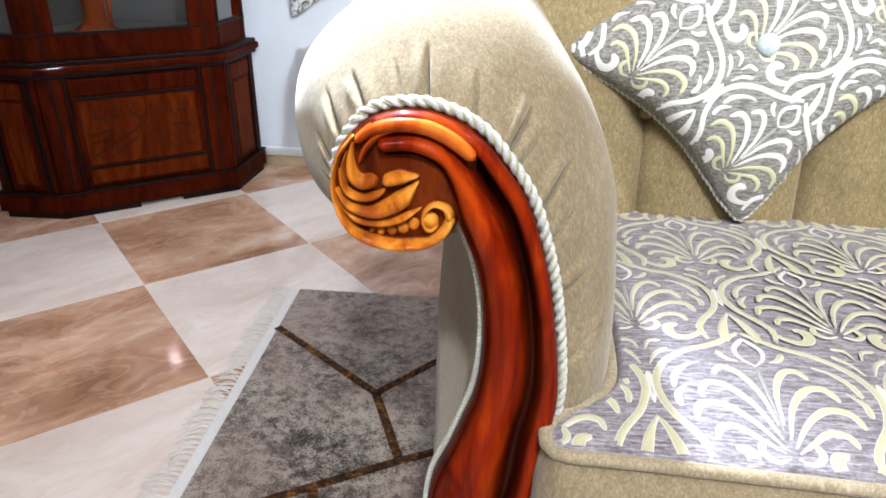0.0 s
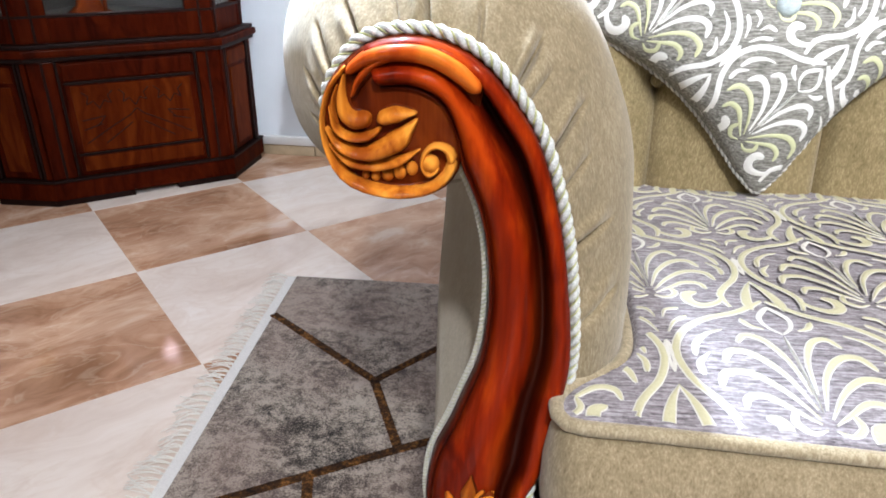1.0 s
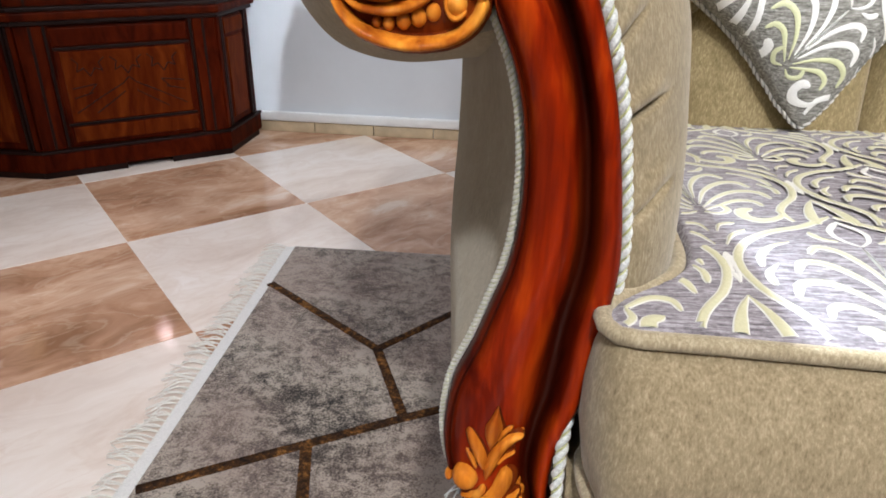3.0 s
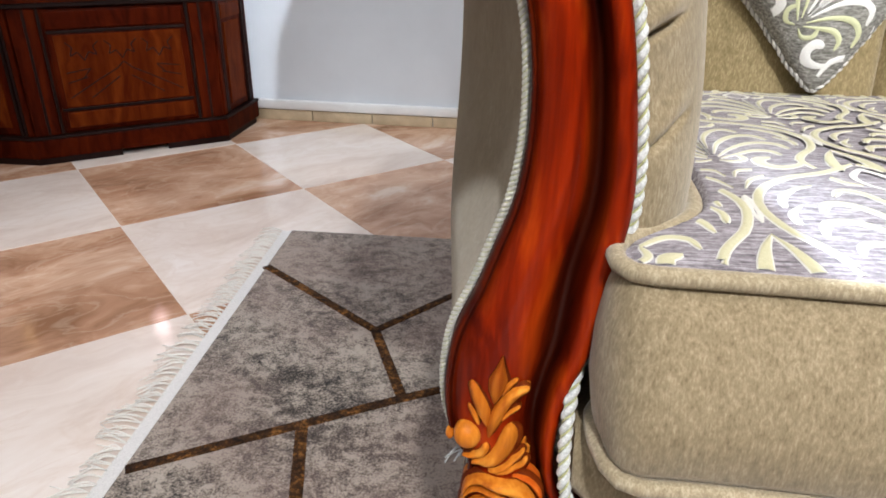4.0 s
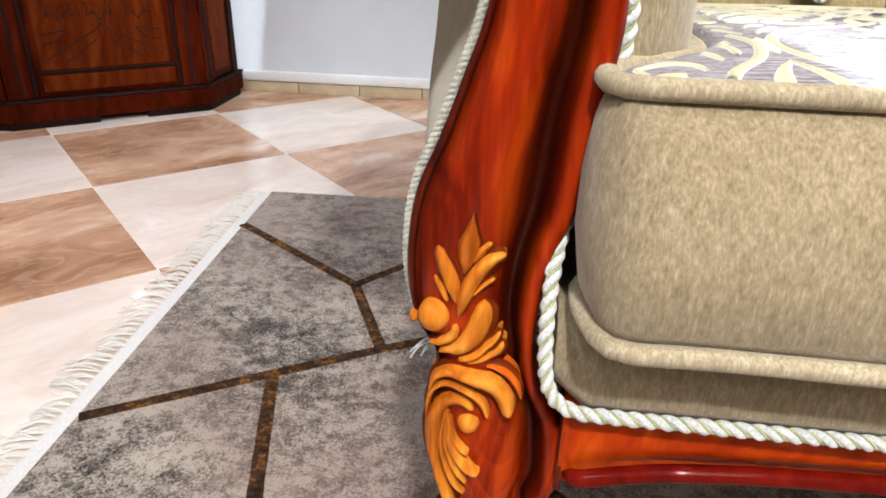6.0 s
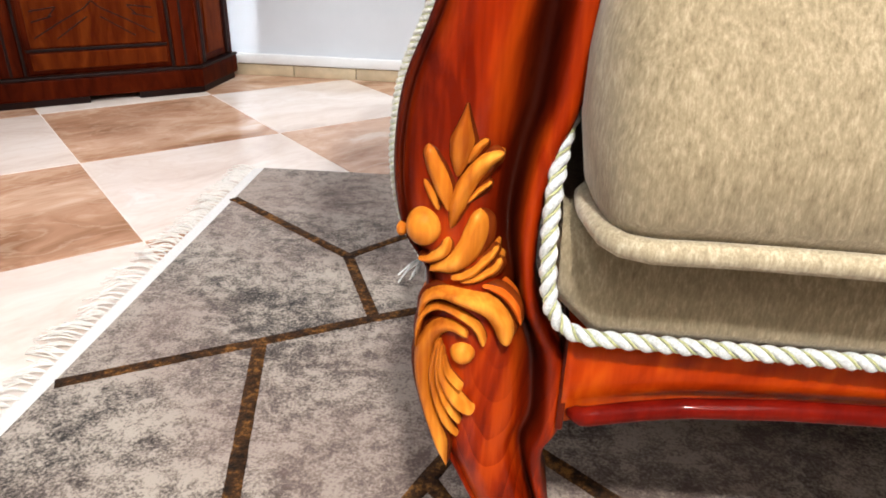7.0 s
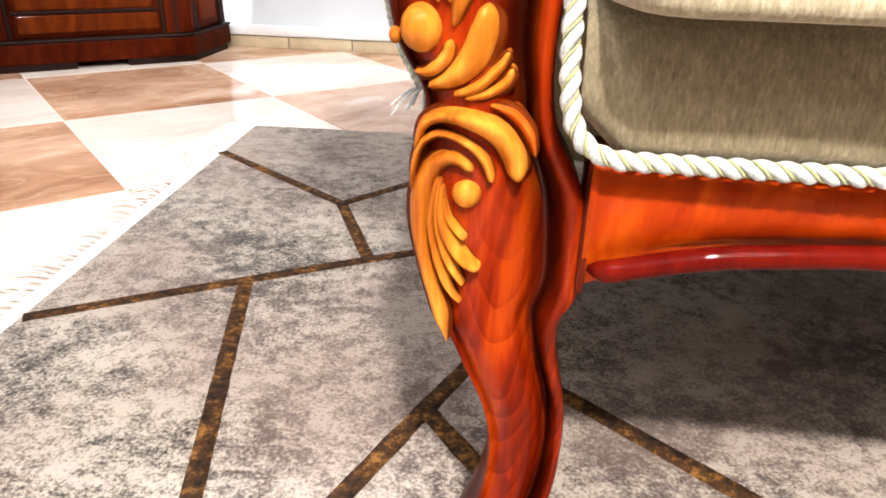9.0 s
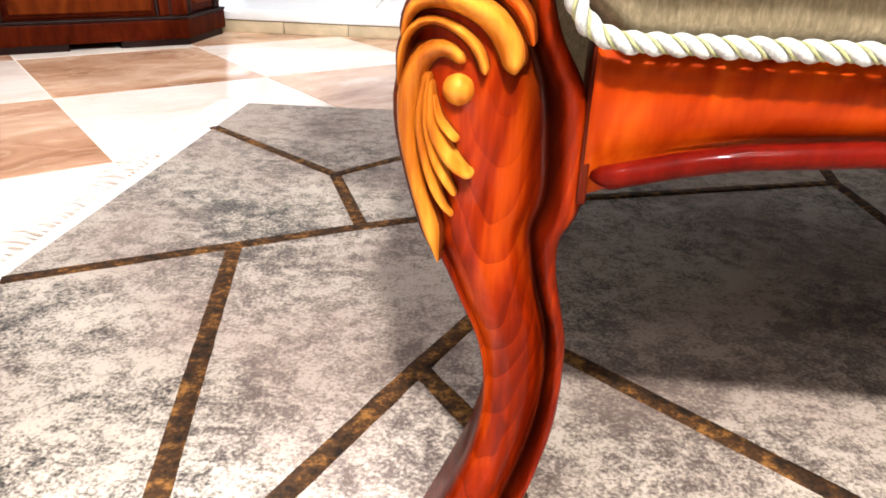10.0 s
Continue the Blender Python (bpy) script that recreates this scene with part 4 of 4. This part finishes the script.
# ---------------------------------------------------------------- cabinet
CAB = pose(-1.142, 1.902, 0, 0, 0, 31.0)
cabinet = empty("display_cabinet", CAB, "mahogany corner display cabinet with glass above panelled doors", "cabinet")
CW = 0.524
FOOT = [(0.0, 0.0), (CW, 0.0), (0.675, 0.185), (0.194, 0.578), (-0.165, 0.115)]


def inset(poly, d):
    p = [Vector(q) for q in poly]
    out = []
    n = len(p)
    for i in range(n):
        a, b, c = p[i - 1], p[i], p[(i + 1) % n]
        e1, e2 = (b - a).normalized(), (c - b).normalized()
        n1, n2 = Vector((-e1.y, e1.x)), Vector((-e2.y, e2.x))
        m = (n1 + n2).normalized()
        out.append(tuple(b + m * d / max(0.3, m.dot(n1))))
    return out


def cab_part(name, d, z0, z1, mat, bevel=0.004, label=""):
    bm = bmesh.new()
    prism(bm, inset(FOOT, d), z0, z1, bevel)
    return part(name, bm, mat, cabinet, label, smooth=False)


cab_part("plinth", 0.0, 0.018, 0.072, CAB_WOOD, 0.005)
cab_part("plinth_line", -0.003, 0.072, 0.080, CAB_EDGE, 0.003)
cab_part("lower_body", 0.016, 0.080, 0.418, CAB_WOOD, 0.002)
cab_part("ledge_line", -0.002, 0.418, 0.430, CAB_EDGE, 0.003)
cab_part("ledge", -0.010, 0.430, 0.452, CAB_WOOD, 0.006)
cab_part("ledge_top", -0.003, 0.452, 0.464, CAB_EDGE, 0.003)


def side_frames():
    """Each of the three front sides, as a pose with its width."""
    q = inset(FOOT, 0.016)
    for i, j in ((4, 0), (0, 1), (1, 2)):
        a, b = Vector(q[i]), Vector(q[j])
        yield pose(a.x, a.y, 0, 0, 0, math.degrees(math.atan2(b.y - a.y, b.x - a.x))), (b - a).length


def cab_box(name, m, x0, x1, y0, y1, z0, z1, mat, bevel=0.002, parent=None):
    bm = bmesh.new()
    box(bm, x0, x1, y0, y1, z0, z1, bevel, m)
    return part(name, bm, mat, parent or cabinet, smooth=False)


for n, (m, w) in enumerate(side_frames()):
    wide = n == 1
    sx = 0.075 if wide else 0.035
    # pilasters at the corners, with dark fillets
    cab_box("pilaster", m, 0.0, sx - 0.012, -0.010, 0.004, 0.081, 0.417, CAB_WOOD)
    cab_box("pilaster", m, w - sx + 0.012, w, -0.010, 0.004, 0.081, 0.417, CAB_WOOD)
    for x in (sx * 0.42, sx - 0.010, w - sx + 0.002, w - sx * 0.42 - 0.006):
        cab_box("fillet", m, x, x + 0.007, -0.0125, 0.004, 0.082, 0.416, CAB_EDGE, 0.0015)
    x0, x1 = sx + 0.004, w - sx - 0.004
    door = part("door", (lambda b: (box(b, x0, x1, -0.006, 0.004, 0.086, 0.412, 0.002, m), b)[1])(bmesh.new()), CAB_WOOD, cabinet, "panelled mahogany door", smooth=False)
    if wide:
        cab_box("door_rail", m, x0 + 0.01, x1 - 0.004, -0.013, -0.006, 0.096, 0.140, CAB_PANEL, 0.003, door)
        cab_box("door_rail", m, x0 + 0.002, x1 - 0.004, -0.013, -0.006, 0.362, 0.408, CAB_WOOD, 0.003, door)
        cab_box("door_line", m, x0, x1, -0.0115, -0.006, 0.143, 0.150, CAB_EDGE, 0.001, door)
        cab_box("door_line", m, x0, x1, -0.0115, -0.006, 0.350, 0.358, CAB_EDGE, 0.001, door)
        cab_box("door_panel", m, x0 + 0.014, x1 - 0.014, -0.009, -0.006, 0.153, 0.347, CAB_PANEL, 0.002, door)
        # dark inlaid line figure: two broken meanders and slanting bars
        cx, cw = (x0 + x1) / 2, (x1 - x0) / 2 - 0.02
        bm = bmesh.new()
        def inlay(ax, az, bx, bz):
            d = Vector((bx - ax, 0, bz - az))
            mm = m @ Matrix.Translation((cx + (ax + bx) / 2 * cw, -0.0092, 0.25 + (az + bz) / 2 * 0.09)) @ Matrix.Rotation(-math.atan2((bz - az) * 0.09, (bx - ax) * cw), 4, "Y")
            L = math.hypot((bx - ax) * cw, (bz - az) * 0.09)
            box(bm, -L / 2, L / 2, -0.0008, 0.0008, -0.0016, 0.0016, 0, mm)
        star = [(-0.35, 0.85), (-0.22, 0.7), (-0.28, 0.45), (-0.12, 0.55), (0, 0.3), (0.12, 0.55), (0.28, 0.45), (0.22, 0.7), (0.35, 0.85)]
        for sgn, off in ((1, 0.0), (1, -0.62), (1, 0.62)):
            for p, q in zip(star, star[1:]):
                inlay(p[0] * 0.75 + off, p[1], q[0] * 0.75 + off, q[1])
        for s in (-1, 1):
            inlay(s * 0.12, 0.0, s * 0.5, -0.35); inlay(s * 0.5, -0.35, s * 0.95, -0.80); inlay(s * 0.10, -0.25, s * 0.62, -0.85)
            inlay(s * 0.12, 0.0, s * 0.0, 0.2); inlay(s * 0.55, 0.05, s * 0.95, -0.05); inlay(s * 0.55, 0.05, s * 0.70, -0.25); inlay(s * 0.62, -0.20, s * 0.95, -0.35)
        part("inlay", bm, CAB_EDGE, door, "dark inlaid line figure", smooth=False)
    else:
        cab_box("door_panel", m, x0 + 0.016, x1 - 0.016, -0.010, -0.006, 0.105, 0.350, CAB_PANEL, 0.003, door)
        cab_box("door_rail", m, x0 + 0.004, x1 - 0.004, -0.011, -0.006, 0.362, 0.405, CAB_PANEL, 0.002, door)
    # glazed upper part
    cab_box("upper_rail", m, 0.0, w, 0.006, 0.030, 0.464, 0.530, CAB_WOOD, 0.003)
    cab_box("upper_line", m, 0.0, w, 0.003, 0.030, 0.530, 0.537, CAB_EDGE, 0.001)
    cab_box("upper_post", m, 0.0, sx, 0.004, 0.034, 0.464, 1.75, CAB_WOOD, 0.003)
    cab_box("upper_post", m, w - sx, w, 0.004, 0.034, 0.464, 1.75, CAB_WOOD, 0.003)
    for x in (sx * 0.45, w - sx * 0.45 - 0.006):
        cab_box("fillet", m, x, x + 0.006, 0.001, 0.034, 0.466, 1.74, CAB_EDGE, 0.001)
    cab_box("upper_rail", m, 0.0, w, 0.006, 0.030, 1.70, 1.78, CAB_WOOD, 0.003)
    pane = cab_box("glass_pane", m, sx - 0.004, w - sx + 0.004, 0.016, 0.020, 0.534, 1.702, GLASS, 0)
    pane.visible_shadow = False
cab_part("crown", -0.015, 1.78, 1.84, CAB_WOOD, 0.01)
cab_part("upper_floor", 0.05, 0.466, 0.505, CAB_WOOD, 0.002)
q = inset(FOOT, 0.03)
bm = bmesh.new()
for i in (2, 3):
    a, b = Vector(q[i]), Vector(q[i + 1])
    mm = pose(a.x, a.y, 0, 0, 0, math.degrees(math.atan2(b.y - a.y, b.x - a.x)))
    box(bm, 0.0, (b - a).length, 0.0, 0.014, 0.506, 1.78, 0, mm)
part("back_lining", bm, MIRRORED, cabinet, "pale lining behind the glass", smooth=False)
bm = bmesh.new()
prism(bm, inset(FOOT, 0.06), 0.506, 0.512)
part("shelf_cloth", bm, MIRRORED, cabinet, "pale cabinet floor", smooth=False)

# foot blocks, with an open stretch under the middle of the front
for n, (m, w) in enumerate(side_frames()):
    for a, b in (((0.0, 0.41), (0.66, 1.0)) if n == 1 else ((0.0, 1.0),)):
        cab_box("foot_block", m, a * w - (0.010 if n == 1 and a == 0 else 0), b * w + (0.010 if n == 1 and b == 1 else 0), -0.012, 0.045, 0.0, 0.019, CAB_EDGE, 0.002)

# a turned wooden ornament behind the glass
bm = bmesh.new()
rows = []
for r, z in ((0.060, 0.0), (0.062, 0.012), (0.050, 0.020), (0.036, 0.032), (0.030, 0.06), (0.034, 0.12), (0.046, 0.20), (0.050, 0.26), (0.030, 0.31), (0.0, 0.32)):
    rows.append([(r * math.cos(k * math.pi / 14), r * math.sin(k * math.pi / 14), z) for k in range(28)])
grid(bm, rows, wrap_u=True)
vase = part("turned_vase", bm, CAB_PANEL)
vase.matrix_world = CAB @ pose(0.20, 0.16, 0.512)
tagged(vase, "brown turned wooden vase standing behind the cabinet glass", "vase")


# ---------------------------------------------------------------- throw pillow
# its own axes: a across, b up along the lean, c out of the face
PIL = Matrix.Translation((0.402, 0.935, 0.690)) @ Euler((radians(90 - 17), 0, radians(-6)), "XYZ").to_matrix().to_4x4() @ pose(0, 0, 0, 0, 0, 1.5)
pillow = empty("throw_pillow", PIL, "grey and white scroll-patterned throw pillow leaning on the backrest", "pillow")
PA, PB = 0.266, 0.243


def pillow_pull(x, y):
    """How far the hollow sides and blunt corners draw in."""
    return 1 - 0.20 * (1 - x * x) * abs(y) ** 2.5 - 0.20 * (1 - y * y) * abs(x) ** 2.5 - 0.09 * abs(x * y) ** 7


def pillow_xy(a, b):
    """The square axes, each -1 to 1, of a place on the lozenge."""
    s, t = a / PA, b / PB
    x0, y0 = s + t, t - s
    x, y = x0, y0
    for _ in range(6):
        p = pillow_pull(max(-1, min(1, x)), max(-1, min(1, y)))
        x, y = x0 / p, y0 / p
    return x, y


def pillow_c(a, b):
    """Half thickness of the pillow at a place on its lozenge."""
    x, y = pillow_xy(a, b)
    x, y = min(1, abs(x)), min(1, abs(y))
    return 0.062 * (max(0, (1 - x ** 2.2) * (1 - y ** 2.2))) ** 0.42 - 0.012 * math.exp(-((a / 0.03) ** 2 + (b / 0.03) ** 2))


bm = bmesh.new()
n = 44
for side in (1, -1):
    rows = []
    for i in range(n + 1):
        row = []
        for j in range(n + 1):
            x, y = math.sin((i / n - 0.5) * math.pi), math.sin((j / n - 0.5) * math.pi)
            pull = pillow_pull(x, y)
            a, b = (x - y) / 2 * PA * pull, (x + y) / 2 * PB * pull
            row.append((a, b, side * pillow_c(a, b) if 0 < i < n and 0 < j < n else 0))
        rows.append(row)
    grid(bm, rows)
bmesh.ops.remove_doubles(bm, verts=bm.verts, dist=0.0003)
part("pillow_cover", bm, PILLOW_DAMASK, pillow, "grey chenille pillow cover")
edge = []
for x, y in [(-1, t) for t in np.linspace(-1, 1, 40)] + [(t, 1) for t in np.linspace(-1, 1, 40)][1:] + [(1, t) for t in np.linspace(1, -1, 40)][1:] + [(t, -1) for t in np.linspace(1, -1, 40)][1:]:
    pull = pillow_pull(x, y)
    edge.append(((x - y) / 2 * PA * pull, (x + y) / 2 * PB * pull, 0.002 * math.sin(31 * (x - y))))
rope(edge, 0.0035, 0.018, pillow, [WHITE_YARN, PILLOW_DAMASK], "edge_cord", label="white and grey edge cord")
bm = bmesh.new()
boss(bm, 0, 0, 0.052, 0.014, 0.014, 0.008, 20)
part("pillow_button", bm, plain("pale_blue_button_cloth", (0.48, 0.56, 0.58), 0.6, 0.2, 400, 0.5), pillow, "pale blue-grey covered button")


# ---------------------------------------------------------------- woven scrolls
# half of one repeat, mirrored about both upright edges: curve points (0 to 1 across and up), greatest width in mm, colour
MOTIF = [
    ([(0.0, 0.10), (0.0, 0.36), (0.0, 0.62)], 3, 0),
    ([(0.02, 0.20), (0.07, 0.42), (0.19, 0.58), (0.33, 0.62), (0.42, 0.55)], 7, 1),
    ([(0.03, 0.11), (0.15, 0.32), (0.33, 0.46), (0.50, 0.48), (0.59, 0.39)], 8, 1),
    ([(0.04, 0.06), (0.22, 0.22), (0.42, 0.32), (0.61, 0.31), (0.68, 0.21)], 8, 2),
    ([(0.05, 0.03), (0.20, 0.10), (0.36, 0.17), (0.50, 0.16), (0.55, 0.09)], 7, 2),
    ([(0.03, 0.00), (0.14, -0.02), (0.23, 0.03), (0.20, 0.10)], 6, 2),
    ([(0.02, 0.97), (0.30, 0.84), (0.60, 0.76), (0.84, 0.63), (0.95, 0.45), (0.88, 0.26), (0.73, 0.13), (0.64, 0.02), (0.68, -0.11)], 8, 1),
    ([(0.68, 0.06), (0.60, -0.05), (0.44, -0.10), (0.33, -0.06), (0.33, 0.02), (0.43, 0.05)], 11, 1),
    ([(1.0, 0.21), (0.92, 0.11), (0.86, -0.02), (0.85, -0.13)], 10, 1),
    ([(0.0, 0.64), (0.10, 0.71), (0.12, 0.80), (0.0, 0.91)], 5, 0),
    ([(0.14, 0.68), (0.24, 0.71), (0.30, 0.77)], 6, 1),
    ([(0.50, 0.66), (0.64, 0.62), (0.76, 0.53), (0.80, 0.43)], 6, 1),
    ([(0.68, 0.46), (0.78, 0.38), (0.78, 0.29)], 6, 1),
    ([(1.0, 0.30), (0.975, 0.42), (1.0, 0.55)], 5, 0),
    ([(0.96, 0.62), (0.88, 0.72), (0.76, 0.78)], 5, 1),
    ([(0.97, 0.76), (0.92, 0.84), (0.80, 0.86)], 5, 1),
]


def ribbon(bm, pts, widths, height_of, lift, inside):
    """A flat woven ribbon laid on a surface."""
    n = len(pts)
    rows = []
    for i in range(n):
        a, b = pts[max(i - 1, 0)], pts[min(i + 1, n - 1)]
        t = (b - a) / (np.linalg.norm(b - a) + 1e-9)
        s = np.array([-t[1], t[0]])
        w = widths[i]
        if not (inside(*pts[i]) and inside(*(pts[i] + s * w)) and inside(*(pts[i] - s * w))):
            if len(rows) > 1:
                grid(bm, rows)
            rows = []
            continue
        row = []
        for k, up in ((-1, -0.0004), (-0.55, 0.0), (0, 0.0002), (0.55, 0.0), (1, -0.0004)):
            q = pts[i] + s * w * k
            row.append((q[0], q[1], height_of(q[0], q[1]) + lift + up))
        rows.append(row)
    if len(rows) > 1:
        grid(bm, rows)


def woven(parent, height_of, inside, origin, rows, cols, px, py, turn, scale, pale, outline, filling):
    """Half-drop repeats of the motif round an origin: pale crescents, filled with cream satin on the seat and with lime near the fan's root on the pillow."""
    white, cream = bmesh.new(), bmesh.new()
    ca, sa = math.cos(turn), math.sin(turn)
    t = np.linspace(0, 1, 26)
    shape = np.interp(t, [0, 0.15, 0.55, 0.82, 0.95, 1.0], [0.16, 0.42, 0.90, 1.0, 0.72, 0.25])
    even = np.interp(t, [0, 0.08, 0.92, 1.0], [0.45, 0.85, 0.85, 0.45])
    for j in range(*rows):
        for i in range(*cols):
            for s in (1, -1):
                for curve, mm, tone in MOTIF:
                    c = catmull(curve, 26)
                    p = np.c_[(i + 0.5 * (j % 2) + s * 0.5 * c[:, 0]) * px, (j + c[:, 1]) * py]
                    p = np.c_[p[:, 0] * ca - p[:, 1] * sa + origin[0], p[:, 0] * sa + p[:, 1] * ca + origin[1]]
                    w = mm * 0.0005 * scale * (even if len(curve) > 8 else shape)
                    lime = pale and tone == 2
                    if not lime:
                        ribbon(white, p, w + 0.0003, height_of, 0.0006, inside)
                    if lime or (tone and not pale):
                        ribbon(cream, p, w if lime else np.maximum(w - 0.0006, 0.0003), height_of, 0.0011, inside)
    tagged(part("white_scrollwork", white, outline, parent, "raised white woven scrolls"), kind="stuff")
    tagged(part("cream_scrollwork", cream, filling, parent, "raised cream satin woven scrolls"), kind="stuff")


seat_plan = cushion_outline(-0.010, 0.0)


def on_seat(u, v):
    if u > 0.86 or v > CV1 - 0.02:
        return False
    x, y = seat_plan[:, 0], seat_plan[:, 1]
    x2, y2 = np.roll(x, -1), np.roll(y, -1)
    cross = ((y > v) != (y2 > v)) & (u < (x2 - x) * (v - y) / (y2 - y + 1e-12) + x)
    return bool(cross.sum() % 2)


woven(cushion, cushion_top, on_seat, (0.267, -0.004), (-2, 4), (-2, 5), 0.186, 0.165, 0.0, 0.92, False, WHITE_YARN, CREAM_YARN)


def on_pillow(a, b):
    x, y = pillow_xy(a, b)
    return max(abs(x), abs(y)) < 0.985


woven(pillow, pillow_c, on_pillow, (-0.035, -0.157), (-1, 4), (-4, 4), 0.172, 0.125, radians(-43), 0.86, True, SNOW_YARN, LIME_YARN)


# ---------------------------------------------------------------- cloth put on the wall in place of a far furniture corner
def wall_hanging():
    k = Mat("blotched_cloth")
    n = k.noise(38, 3, 0.6, 1.5)
    c = k.ramp(n, [(0.44, (0.80, 0.80, 0.80)), (0.50, (0.45, 0.47, 0.48)), (0.57, (0.05, 0.055, 0.05)), (0.64, (0.55, 0.50, 0.10))])
    k.colour(c)
    k.set(Roughness=0.85)
    k.bump(k.noise(600, 2), 0.3, 0.0008)
    inv = ROOM.inverted() @ Vector((-0.523, 2.40, 0))
    bm = bmesh.new()
    rows = []
    for i in range(21):
        s = i / 20
        x = inv.x + 0.36 * s
        low = 0.530 + 0.215 * s
        row = [(x, NORTH - 0.030 - 0.010 * math.sin(s * 9 + z * 5), low + (1.15 - low) * z) for z in np.linspace(0, 1, 10)]
        rows.append(row + [(p[0], p[1] + 0.014, p[2]) for p in reversed(row)])
    grid(bm, rows, wrap_u=True, caps=True)
    ob = part("wall_hanging", bm, k.m)
    ob.matrix_world = ROOM
    # made-up rod, added only to hold the cloth
    bm = bmesh.new()
    tube(bm, [(inv.x - 0.03, NORTH - 0.018, 1.155), (inv.x + 0.39, NORTH - 0.018, 1.155)], 0.010, 12)
    rod = part("hanging_rod", bm, UMBER_WOOD, ob)
    return tagged(ob, "white cloth blotched black and yellow, standing in for far furniture", "wall hanging")


wall_hanging()


def cabinet_bulb(x, y, z, colour):
    k = Mat("warm_bulb_glass")
    k.set(Emission_Strength=14.0)
    k.b.inputs["Emission Color"].default_value = (*colour, 1)
    bm = bmesh.new()
    boss(bm, 0, 0, 0, 0.020, 0.020, 0.026, 16)
    tube(bm, [(0, 0, -0.02), (0, 0, -0.045)], 0.009, 10)
    ob = part("cabinet_bulb", bm, k.m)
    ob.location = (x, y, z)
    bm = bmesh.new()
    tube(bm, [(0, 0, -0.045), (0, 0, 0.512 - z)], 0.006, 8)
    part("bulb_stem", bm, UMBER_WOOD, ob)
    tagged(ob, "small warm bulb lit inside the display cabinet", "lamp", "cabinet bulbs")


cabinet_bulb(-1.345, 2.02, 0.640, (1.0, 0.55, 0.18))
cabinet_bulb(-0.995, 2.12, 0.660, (1.0, 0.72, 0.70))


# ---------------------------------------------------------------- floor, tile by tile
floor = empty("floor", pose(TILE_O[0], TILE_O[1], 0, 0, 0, TILE_TURN), "chequered floor of glossy cream and tan marble tiles", "floor", kind="structure")


def in_room(x, y, slack=0.4):
    p = ROOM.inverted() @ Vector((x, y, 0))
    return WEST - slack < p.x < EAST + slack and SOUTH - slack < p.y < NORTH + slack


bm = bmesh.new()
box(bm, 0.0012, TILE - 0.0012, 0.0012, TILE_DEEP - 0.0012, -0.010, 0.0, 0.0012)
for v in bm.verts:
    v.co.x -= v.co.y * TILE_SKEW
meshes = []
for nm, mt in (("tan", BROWN_TILE), ("cream", LIGHT_TILE)):
    me = bpy.data.meshes.new("floor_tile_" + nm)
    bm.to_mesh(me)
    me.materials.append(mt)
    meshes.append(me)
bm.free()
fm = pose(TILE_O[0], TILE_O[1], 0, 0, 0, TILE_TURN)
for i in range(-14, 16):
    for j in range(-14, 12):
        c = fm @ Vector(((i + 0.5) * TILE - (j + 0.5) * TILE_DEEP * TILE_SKEW, (j + 0.5) * TILE_DEEP, 0))
        if in_room(c.x, c.y, 0.15):
            ob = new("floor_tile", meshes[(i + j) % 2])
            ob.parent = floor
            ob.location = (i * TILE - j * TILE_DEEP * TILE_SKEW, j * TILE_DEEP, 0)
bm = bmesh.new()
box(bm, WEST - 0.5, EAST + 0.5, SOUTH - 0.5, NORTH + 0.5, -0.06, -0.0012)
ob = part("grout_bed", bm, GROUT, floor, smooth=False)
ob.matrix_parent_inverse = fm.inverted()
ob.matrix_basis = ROOM
